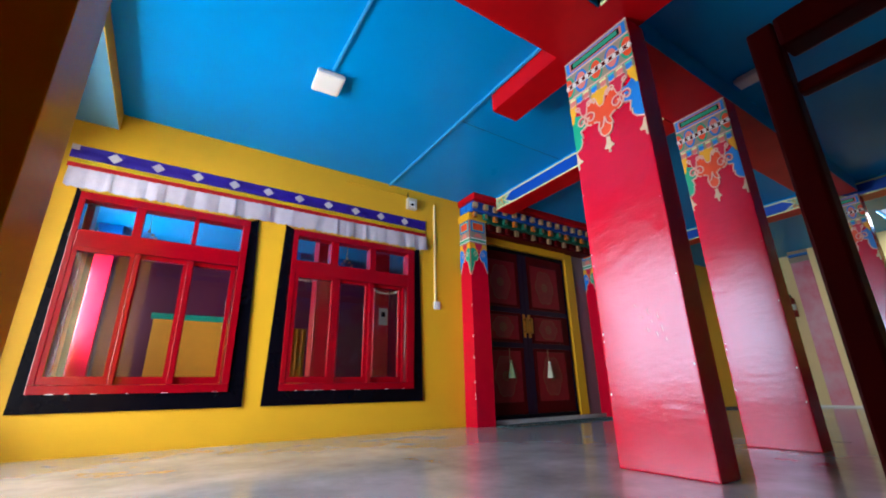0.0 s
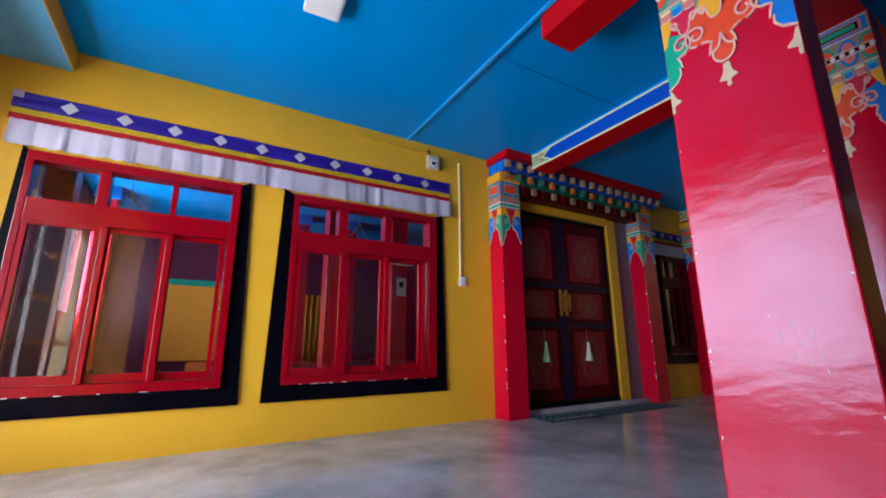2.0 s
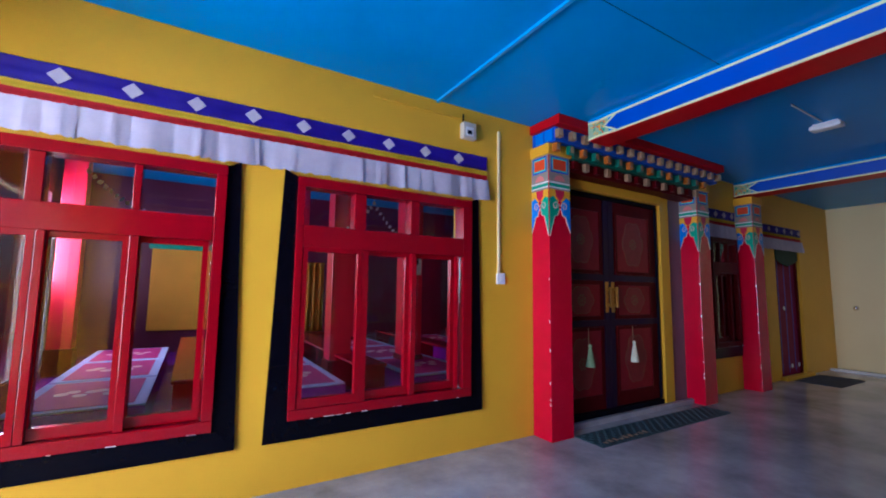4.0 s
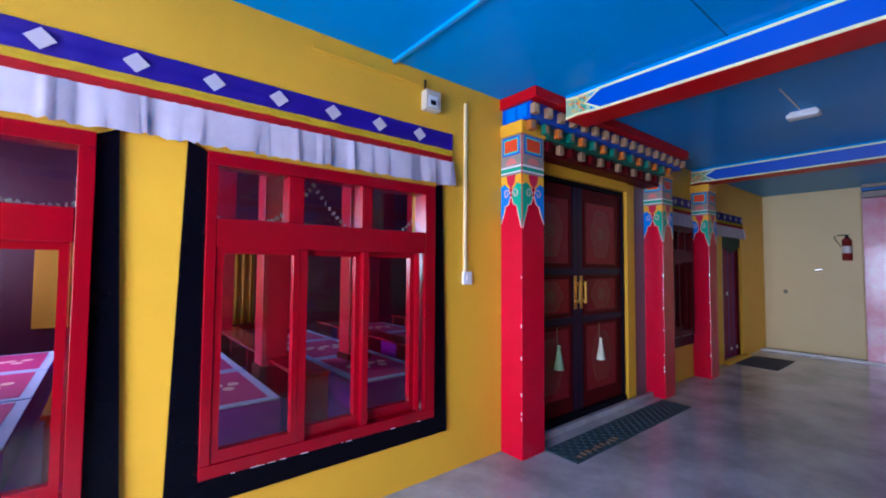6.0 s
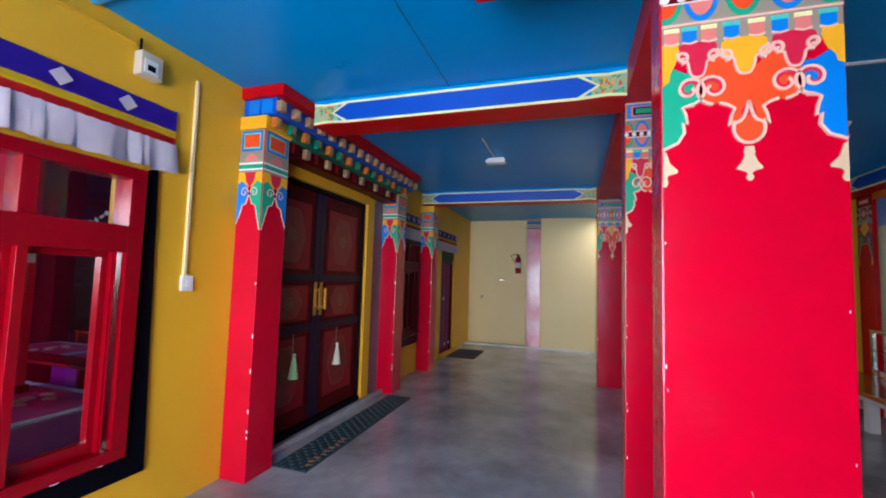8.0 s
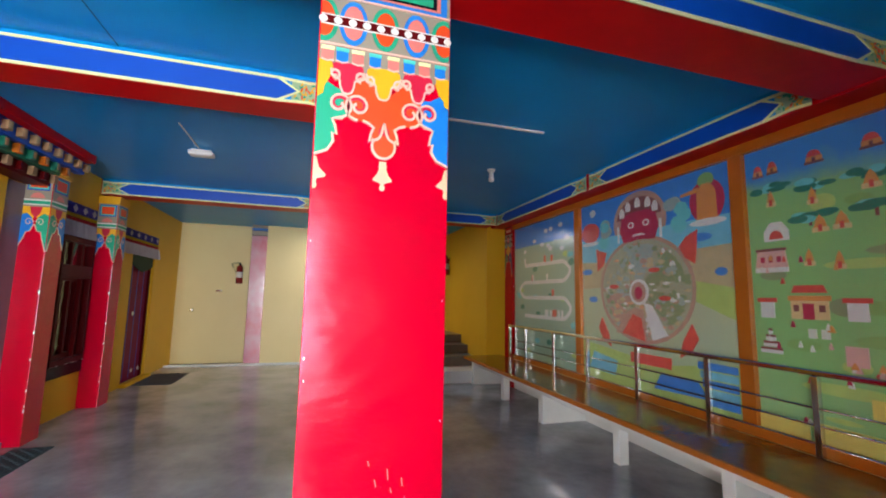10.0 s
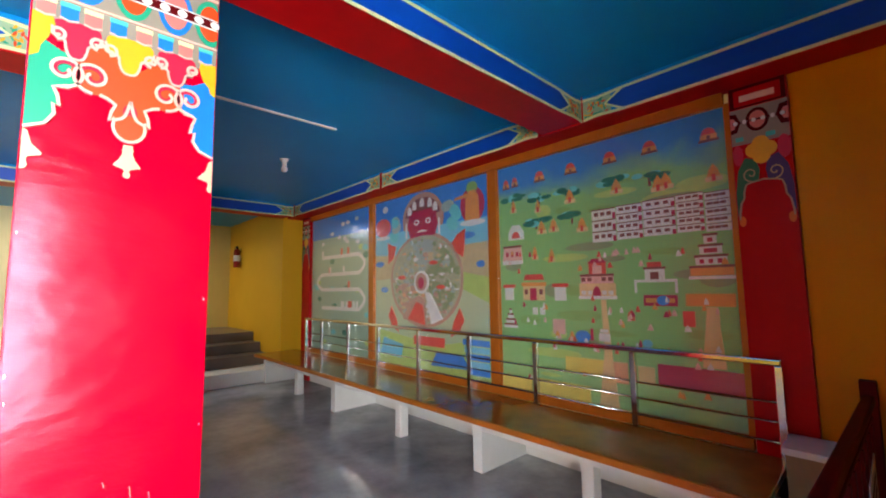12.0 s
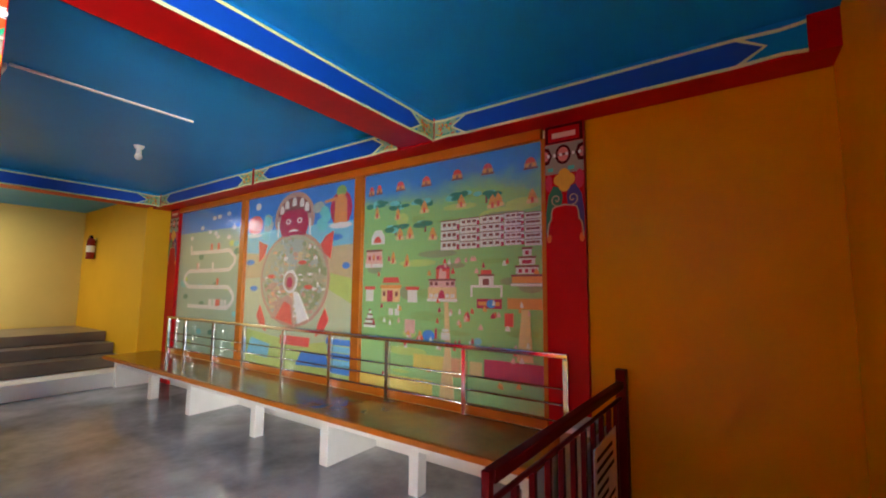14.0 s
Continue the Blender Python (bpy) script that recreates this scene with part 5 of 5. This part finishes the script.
    s += [("claw", "red", [(0.15, 0.60), (0.2, 0.63), (0.23, 0.70), (0.19, 0.71), (0.14, 0.73), (0.15, 0.66)], 4), ("claw", "red", [(0.81, 0.60), (0.76, 0.63), (0.73, 0.68), (0.77, 0.72), (0.83, 0.745), (0.82, 0.66)], 4), ("claw", "red", [(0.15, 0.28), (0.19, 0.22), (0.25, 0.19), (0.23, 0.26), (0.18, 0.34)], 4), ("claw", "red", [(0.81, 0.28), (0.77, 0.22), (0.71, 0.19), (0.73, 0.26), (0.78, 0.34)], 4)]
    s += [("lower_field", "grass", [(0, 0.0), (1, 0.0), (1, 0.2), (0.6, 0.14), (0, 0.2)], 1), ("lower_water", "blue", [(0.55, 0.03), (0.85, 0.04), (0.8, 0.10), (0.6, 0.11)], 2), ("skirt", "red", R(0.4, 0.66, 0.13, 0.18), 3), ("pool", "sky", [(0.06, 0.05), (0.28, 0.04), (0.3, 0.12), (0.1, 0.15)], 2)]
    s += [("waterfall_step", "sky" if k % 2 else "blue", R(0.84 - 0.01 * k, 0.98, 0.02 + 0.035 * k, 0.05 + 0.035 * k), 2 + 0.2 * k) for k in range(5)]
    return s


def winding():
    s = [("sky_band", "blue", R(0, 1, 0.84, 1.0), 1)]
    track = []
    for k, v in enumerate((0.69, 0.56, 0.447, 0.31)):
        a, b = (0.2, 0.82) if k % 2 == 0 else (0.82, 0.2)
        track += [(a, v), (b, v)]
        if k < 3:
            nv = (0.56, 0.447, 0.31)[k]
            side = 1 if b > 0.5 else -1
            track += [(b + side * 0.09 * math.sin(radians(q)), v - (v - nv) * q / 180) for q in range(30, 180, 30)]
    bm_pts = []
    for (au, av), (bu, bv) in zip(track, track[1:]):
        d = math.hypot(bu - au, (bv - av)) or 1
        nu, nv = -(bv - av) / d * 0.014, (bu - au) / d * 0.014
        s.append(("winding_path", "pale", [(au - nu, av - nv), (bu - nu, bv - nv), (bu + nu, bv + nv), (au + nu, av + nv)], 2))
    rng = random.Random(3)
    for i in range(14):
        u, v = rng.uniform(0.2, 0.8), rng.choice((0.70, 0.57, 0.46, 0.32))
        s.append(("walker_shape", rng.choice(("white", "red", "pale")), R(u - 0.014, u + 0.014, v, v + 0.045), 3))
    for i in range(10):
        s.append(("cloud", "white", disc(rng.uniform(0.1, 0.9), rng.uniform(0.76, 0.94), 0.03, 0.015, 10), 2 + 0.02 * i))
    for i in range(18):
        s.append(("bush", rng.choice(("teal", "tree", "grass")), disc(rng.uniform(0.04, 0.96), rng.uniform(0.03, 0.75), 0.04, 0.02, 9), 1 + 0.02 * i))
    return s


mural("mural", 1.561, 3.309, painted_ground("town_ground", (0.36, 0.62, 0.28), (0.28, 0.58, 0.22), (0.05, 0.26, 0.72), 0.25, 0.93), "painted monastery town on green hills under glass", town())
mural("mural", 3.411, 5.269, painted_ground("wheel_ground", (0.40, 0.60, 0.40), (0.55, 0.62, 0.42), (0.05, 0.24, 0.68), 0.4, 0.95), "painted wheel figure with red crowned head under glass", wheel())
mural("mural", 5.371, 6.999, painted_ground("path_ground", (0.32, 0.52, 0.36), (0.34, 0.50, 0.40), (0.10, 0.32, 0.66), 0.3, 0.95), "painted white winding path on green ground under glass", winding())

# pilasters at both ends of the murals
for x0, x1, nm in ((1.262, 1.53, "near"), (7.005, 7.27, "far")):
    p = thing("pilaster", (x0 + x1) / 2, M, 0, "dark red painted pilaster with ornate painted capital", "pilaster", "pilasters beside the murals")
    w = x1 - x0
    block("shaft", BEAMRED, -w / 2, w / 2, -0.1, 0.03, 0, 2.475, parent=p, bevel=0.004)

    def put(name, mat, shapes, n, lab=""):
        for s in shapes:
            bm = bmesh.new()
            plate(bm, [(u * w, v) for u, v in s], 0, n)
            part(name, facing(bm, (0, 0.0305, 0), (-1, 0, 0), (0, 0, 1)), mat, p, lab)

    put("capital_ground", GREYTAN, [R(-0.49, 0.49, 2.13, 2.34)], 0.001)
    put("capital_board", MAROON, [R(-0.48, 0.48, 2.345, 2.47)], 0.001)
    put("capital_frame", BEAMRED, [R(-0.4, 0.4, 2.355, 2.45)], 0.002)
    put("capital_bar", PALEPINK, [R(-0.3, 0.3, 2.38, 2.415)], 0.003)
    put("ring", MAROON, [disc(u, 2.26, 0.2, 0.068, 18) for u in (-0.02,)] + [[(-0.49, 2.2), (-0.38, 2.205), (-0.31, 2.26), (-0.38, 2.315), (-0.49, 2.32)], [(0.49, 2.2), (0.36, 2.205), (0.29, 2.26), (0.36, 2.315), (0.49, 2.32)]], 0.002)
    put("ring_heart", PINK, [disc(-0.02, 2.26, 0.14, 0.05, 18), [(-0.49, 2.225), (-0.42, 2.23), (-0.38, 2.26), (-0.42, 2.29), (-0.49, 2.295)], [(0.49, 2.225), (0.41, 2.23), (0.37, 2.26), (0.41, 2.29), (0.49, 2.295)]], 0.003)
    put("bead_band", MAROON, [R(-0.45, 0.45, 2.255, 2.265)], 0.0036)
    put("bead", WHITE, [disc(-0.4 + 0.16 * i, 2.26, 0.04, 0.012, 10) for i in range(6)], 0.0045)
    put("tube", TURQ, [R(-0.42, -0.28, 2.15, 2.175), R(0.1, 0.26, 2.15, 2.175)], 0.002)
    put("lobe_red", CRIMSON, [disc(-0.4, 2.07, 0.09, 0.06, 12), disc(0.38, 2.08, 0.11, 0.065, 12)], 0.002)
    for i, (u, v) in enumerate(((-0.12, 2.085), (0.12, 2.085), (0.0, 2.12), (0.0, 2.045))):
        put("petal_yellow", GOLDYELLOW, [disc(u, v, 0.15, 0.042, 14)], 0.0032 + 0.0004 * i)
    put("cloud_green", material("bottle_green_paint", (0.015, 0.16, 0.06), 0.4), [[(-0.1, 2.03), (-0.28, 2.05), (-0.42, 1.98), (-0.48, 1.86), (-0.48, 1.72), (-0.38, 1.80), (-0.30, 1.90), (-0.08, 1.915), (-0.05, 1.97)]], 0.003)
    put("cloud_purple", material("dark_purple_paint", (0.05, 0.02, 0.14), 0.4), [[(0.1, 2.03), (0.28, 2.05), (0.42, 1.98), (0.48, 1.86), (0.48, 1.72), (0.38, 1.80), (0.30, 1.90), (0.08, 1.915), (0.05, 1.97)]], 0.003)
    put("cloud_foot", ORANGEPAINT, [disc(u, 1.69, 0.06, 0.03, 10) for u in (-0.41, 0.41)], 0.003)
    bm = bmesh.new()
    for sgn in (-1, 1):
        stroke(bm, [(u * w * sgn, v) for u, v in ((0.0, 1.915), (0.1, 1.91), (0.22, 1.905), (0.3, 1.895), (0.34, 1.86), (0.35, 1.82), (0.41, 1.79), (0.44, 1.74), (0.45, 1.70))], 0.008, 0, 0.005)
        stroke(bm, [(sgn * (0.055 + 0.038 * (1 - i / 22) * math.cos(4.7 + i * 0.4)), 1.952 + 0.042 * (1 - i / 22) * math.sin(4.7 + i * 0.4)) for i in range(20)], 0.007, 0, 0.0055)
    part("scroll_line", facing(bm, (0, 0.0305, 0), (-1, 0, 0), (0, 0, 1)), TAN, p)

# ---- bench along the murals ----
bench = thing("bench", 4.4, -0.78, 0, "long varnished brown plank bench on white concrete supports", "bench")
block("seat", WOOD, 1.385 - 4.4, 7.415 - 4.4, M + 0.035 + 0.78, -0.46 + 0.78, 0.395, 0.43, parent=bench, bevel=0.006)
block("seat_edge", ORANGEWOOD, 1.385 - 4.4, 7.415 - 4.4, -0.459 + 0.78, -0.445 + 0.78, 0.39, 0.428, parent=bench, bevel=0.003, label="lighter orange front lipping")
for x in (2.27, 4.13, 6.33):
    block("leg", WHITE, x - 4.4 - 0.035, x - 4.4 + 0.045, -0.70 + 0.78, -0.61 + 0.78, 0, 0.394, parent=bench, bevel=0.006)
for x in (1.41, 3.08, 5.25, 7.31):
    block("support_wall", WHITE, x - 4.4, x - 4.4 + 0.09, M + 0.0 + 0.78, -0.58 + 0.78, 0, 0.394, parent=bench, bevel=0.006, label="white painted concrete cross support")
block("back_apron", WHITE, 1.385 - 4.4, 7.415 - 4.4, M - 0.015 + 0.78, M - 0.002 + 0.78, 0, 0.394, parent=bench)
block("front_beam", WHITE, 1.51 - 4.4, 7.30 - 4.4, -0.605 + 0.78, -0.58 + 0.78 - 0.002, 0.30, 0.393, parent=bench, label="white painted beam under the seat")


def tube(bm, a, b, r, seg=10):
    a, b = Vector(a), Vector(b)
    d = b - a
    m = Matrix.Translation((a + b) / 2) @ d.to_track_quat("Z", "Y").to_matrix().to_4x4()
    bmesh.ops.create_cone(bm, segments=seg, radius1=r, radius2=r, depth=d.length, cap_ends=True, matrix=m)
    return bm


rail = thing("guard_rail", 4.2, -1.055, 0.43, "polished steel guard rail standing on the bench", "railing")
part("top_rail", box(bmesh.new(), 1.385 - 4.2, 7.04 - 4.2, -0.022, 0.022, 0.475, 0.51, bevel=0.008), STEEL, rail, smooth=False)
for z in (0.08, 0.185, 0.285):
    part("bar", tube(bmesh.new(), (1.40 - 4.2, 0, z), (7.02 - 4.2, 0, z), 0.0065), STEEL, rail, smooth=True)
for x in (1.40, 2.16, 2.92, 3.64, 4.37, 5.11, 5.79, 6.52, 7.02):
    block("post", STEEL, x - 4.2 - 0.018, x - 4.2 + 0.018, -0.018, 0.018, 0.0, 0.474, parent=rail, bevel=0.004)

# ---- stair head railing ----
sr = thing("stair_railing", 1.125, -0.31, 0.0, "dark maroon wooden stair railing with balusters", "railing")
block("handrail", MAROON, -0.02, 0.02, -0.745, 0.785, 0.768, 0.81, parent=sr, bevel=0.006)
block("lower_rail", MAROON, -0.008, 0.008, -0.745, 0.785, 0.706, 0.722, parent=sr, bevel=0.004)
block("newel", MAROON, -0.014, 0.014, 0.786, 0.815, 0.0, 0.812, parent=sr, bevel=0.004)
block("wall_post", MAROON, -0.03, 0.03, -0.803, -0.746, 0.0, 0.875, parent=sr, bevel=0.005)
for i in range(10):
    y = -0.62 + 0.138 * i
    block("baluster", MAROON, -0.012, 0.012, y - 0.012, y + 0.012, 0.0, 0.705, parent=sr, bevel=0.002)
sr.matrix_basis = pose(1.10, -0.31, 0, 0, 0, -1.9)
notice = thing("paper_notice", 1.113, -0.66, 0.18, "white printed paper notice tied to the balusters", "notice")
PAPER = material("white_paper", (0.72, 0.72, 0.74), 0.7, scale=30)
block("sheet", PAPER, 0.0, 0.004, -0.22, 0.22, 0.0, 0.42, parent=notice)
bm = bmesh.new()
rng = random.Random(2)
for i in range(7):
    plate(bm, R(-0.18, rng.uniform(0.02, 0.18), 0.05 + 0.05 * i, 0.07 + 0.05 * i), 0, 0.001)
part("print_bars", facing(bm, (0.0045, 0, 0), (0, 1, 0), (0, 0, 1)), DARK, notice)
notice2 = copy_thing(notice, pose(1.073, -0.66, 0.18, 0, 0, 180))

ledge = thing("ledge_box", 1.285, -0.95, 0.0, "worn pale wooden box at the end of the bench", "box")
block("body", material("worn_pale_wood", (0.34, 0.22, 0.10), 0.5, scale=12), -0.085, 0.085, -0.13, 0.12, 0.0, 0.53, parent=ledge, bevel=0.006)
block("lid", WHITE, -0.095, 0.095, -0.132, 0.14, 0.531, 0.565, parent=ledge, bevel=0.006, label="white painted lid")

# ---- steps at the far end ----
up = thing("upper_steps", 8.8, 0.42, 0.0, "grey stone steps with a white painted base riser", "steps")
GREYSTONE = material("dark_grey_step_stone", (0.17, 0.13, 0.10), 0.3, dark=(0.09, 0.065, 0.05), scale=3)
block("base_step", WHITE, -1.36, 1.29, -1.245, 0.62, 0, 0.19, parent=up, bevel=0.008, label="white painted base step")
for i, (x, z) in enumerate(((7.9, 0.35), (8.25, 0.50), (8.6, 0.65))):
    block("tread", GREYSTONE, x - 8.8, 1.29, -1.245, 0.62, (0.191, 0.351, 0.501)[i], z, parent=up, bevel=0.008)


# ---- daylight openings ----
gw = tagged(thing("window_4", -0.60, 2.29, 0.25, "wide white barred window with daylight behind", "window"), kind="structure")
for i in range(5):
    y = -1.77 + 0.885 * i
    block("mullion", WHITE, 0.0, 0.04, y - 0.02, y + 0.02, 0.041, 1.829, parent=gw)
for z in (0.0, 0.457, 0.915, 1.372, 1.83):
    block("bar", WHITE, 0.001, 0.038, -1.789, 1.789, z, z + 0.04, parent=gw)

# ---- prayer hall behind the windows ----
HY0, HY1 = Y + 0.2, 11.0
HALLRED = material("hall_red_wall", (0.10, 0.004, 0.03), 0.5, scale=2)
HALLFLOOR = material("purple_carpet_floor", (0.24, 0.008, 0.26), 0.25, dark=(0.15, 0.006, 0.18), scale=3, grain=150)
structure("hall_floor", HALLFLOOR, -0.9, FARX, HY0, HY1, -0.1, 0.0, label="purple red hall floor", category="floor")
structure("hall_ceiling", BLUE, -0.9, FARX, HY0, HY1, 3.2, 3.3, label="blue hall ceiling", category="ceiling")
structure("hall_wall_north", HALLRED, -0.9, FARX, HY1, HY1 + 0.1, 0, 3.2, label="dark red hall wall", category="wall")
# unseen wall; its opening is added only for the hall fill lamp
wall_with_holes("hall_wall_west", HALLRED, "y", HY0, HY1, -1.0, -0.9, 0, 3.2, [(8.0, 9.4, 1.2, 2.5)], "dark red hall wall with an added opening for light", "wall")
structure("hall_wall_east", HALLRED, FARX, FARX + 0.1, HY0, HY1, 0, 3.2, label="dark red hall wall", category="wall")
structure("hall_wall_top", HALLRED, -0.9, FARX, HY0 - 0.2, HY0, H + 0.1, 3.2, label="wall above the porch ceiling", category="wall")
HALLCOL = material("hall_column_red", (0.62, 0.004, 0.03), 0.3, scale=4)
for x in (-0.6, 2.44, 3.4, 6.0):
    for y in (6.75, 9.2):
        c = thing("hall_column", x, y, 0, "plain red square column in the hall", "column", "hall columns")
        block("shaft", HALLCOL, -0.13, 0.13, -0.13, 0.13, 0.35, 3.0, parent=c, bevel=0.01)
        block("base", MAROON, -0.15, 0.15, -0.15, 0.15, 0.0, 0.349, parent=c, bevel=0.01, label="dark maroon base")
        block("capital", SKYBLUE, -0.17, 0.17, -0.17, 0.17, 3.001, 3.19, parent=c, bevel=0.01, label="blue painted capital")
MAGENTA = material("magenta_carpet", (0.45, 0.005, 0.13), 0.8, scale=9, grain=200, bump=0.4)
PALEBLUE = material("pale_blue_border", (0.45, 0.45, 0.66), 0.8, scale=9)


def seat_row(x, y, length):
    root = thing("seat_platform", x, y, 0, "low seat platform with magenta carpet and pale border", "low seat", "rows of low seats")
    block("body", HALLFLOOR, -0.42, 0.42, 0, length, 0.0, 0.27, parent=root, bevel=0.01)
    n = max(1, int(length / 0.95))
    for i in range(n):
        y0, y1 = i * length / n + 0.02, (i + 1) * length / n - 0.02
        c = block("carpet", PALEBLUE, -0.42, 0.42, y0, y1, 0.271, 0.285, parent=root, bevel=0.004, label="pale bordered carpet")
        block("carpet_field", MAGENTA, -0.34, 0.34, y0 + 0.07, y1 - 0.07, 0.2855, 0.289, parent=c)
        bm = bmesh.new()
        for k in range(7):
            plate(bm, disc(-0.2 + 0.066 * k, (y0 + y1) / 2 + 0.09 * math.sin(k * 2.2), 0.05, 0.06, 8), 0, 0.002)
        bm.transform(Matrix.Translation((0, 0, 0.2892)))
        part("carpet_motif", bm, PALEPINK, c)
    return root


def low_table(x, y, length):
    root = thing("low_table", x, y, 0, "long low red wooden reading table", "low table", "rows of low tables")
    block("top", WINRED, -0.15, 0.15, 0, length, 0.40, 0.43, parent=root, bevel=0.006)
    k = max(2, int(length / 0.8))
    for i in range(k + 1):
        yy = i * (length - 0.06) / k
        block("leg", WINRED, -0.13, 0.13, yy, yy + 0.05, 0.0, 0.399, parent=root, bevel=0.004)


for x in (0.2, 1.8, 3.35, 4.9):
    seat_row(x, 5.7, 3.65)
    low_table(x + 0.72, 5.75, 3.5)
drape = thing("altar_cloth", 2.75, 9.75, 0.0, "golden yellow cloth hanging with a white scarf", "cloth")
GOLDCLOTH = material("golden_cloth", (0.80, 0.34, 0.01), 0.6, scale=8, grain=200)
bm = bmesh.new()
cols = [[bm.verts.new((0.03 * i - 0.3, 0.03 * math.sin(i * 1.7), z)) for z in (0.4, 1.0, 1.7)] for i in range(21)]
for a, b in zip(cols, cols[1:]):
    for j in range(2):
        bm.faces.new((a[j], b[j], b[j + 1], a[j + 1]))
bmesh.ops.solidify(bm, geom=bm.faces[:], thickness=0.01)
part("cloth", bm, GOLDCLOTH, drape, smooth=True)
block("scarf", CLOTHS["white"], -0.45, -0.31, -0.03, 0.03, 0.4, 1.7, parent=drape, bevel=0.01, label="white silk scarf")
block("stand", MAROON, -0.5, 0.5, -0.1, 0.4, 0.0, 0.399, parent=drape, bevel=0.01)
hang = thing("wall_hanging", 1.1, 10.957, 0.4, "plain orange cloth covering a wall panel", "wall hanging")
block("cloth", GOLDCLOTH, -0.9, 0.9, -0.03, 0.04, 0.0, 1.5, parent=hang, bevel=0.01)
block("border", GREEN, -0.95, 0.95, -0.04, 0.04, 1.501, 1.62, parent=hang, label="green border strip")
board = thing("notice_frame", 3.43, 6.6095, 1.40, "white framed notice hung on a red hall column", "picture")
block("sheet", PAPER, -0.075, 0.075, -0.008, 0.008, 0, 0.27, parent=board)
block("mark", DARK, -0.04, 0.03, -0.0095, -0.0082, 0.13, 0.21, parent=board)
GARLAND = material("white_paper_garland", (0.70, 0.68, 0.72), 0.8)
for x0, x1, y, z, sag in ((1.3, 2.3, 5.3, 2.0, 0.35), (2.3, 3.4, 5.3, 2.0, 0.4), (3.4, 4.6, 5.3, 2.0, 0.35), (0.2, 1.3, 5.4, 2.0, 0.3)):
    g = thing("garland", (x0 + x1) / 2, y, z, "white paper garland hanging in a swag", "garland", "garlands under the hall ceiling")
    bm = bmesh.new()
    w = x1 - x0
    for i in range(34):
        u = -w / 2 + w * i / 33
        v = -sag * (1 - (2 * u / w) ** 2)
        m = Matrix.Translation((u, 0, v)) @ Euler((i * 0.9, i * 0.4, i * 1.3)).to_matrix().to_4x4()
        bmesh.ops.create_cube(bm, size=0.028, matrix=m @ Matrix.Diagonal((1, 0.35, 1, 1)))
    part("paper_links", bm, GARLAND, g)
    bm = bmesh.new()
    for u in (-w / 2, w / 2):
        tube(bm, (u, 0, 0), (u, 0, 3.2 - z), 0.004, 6)
    part("cord", bm, WHITE, g)
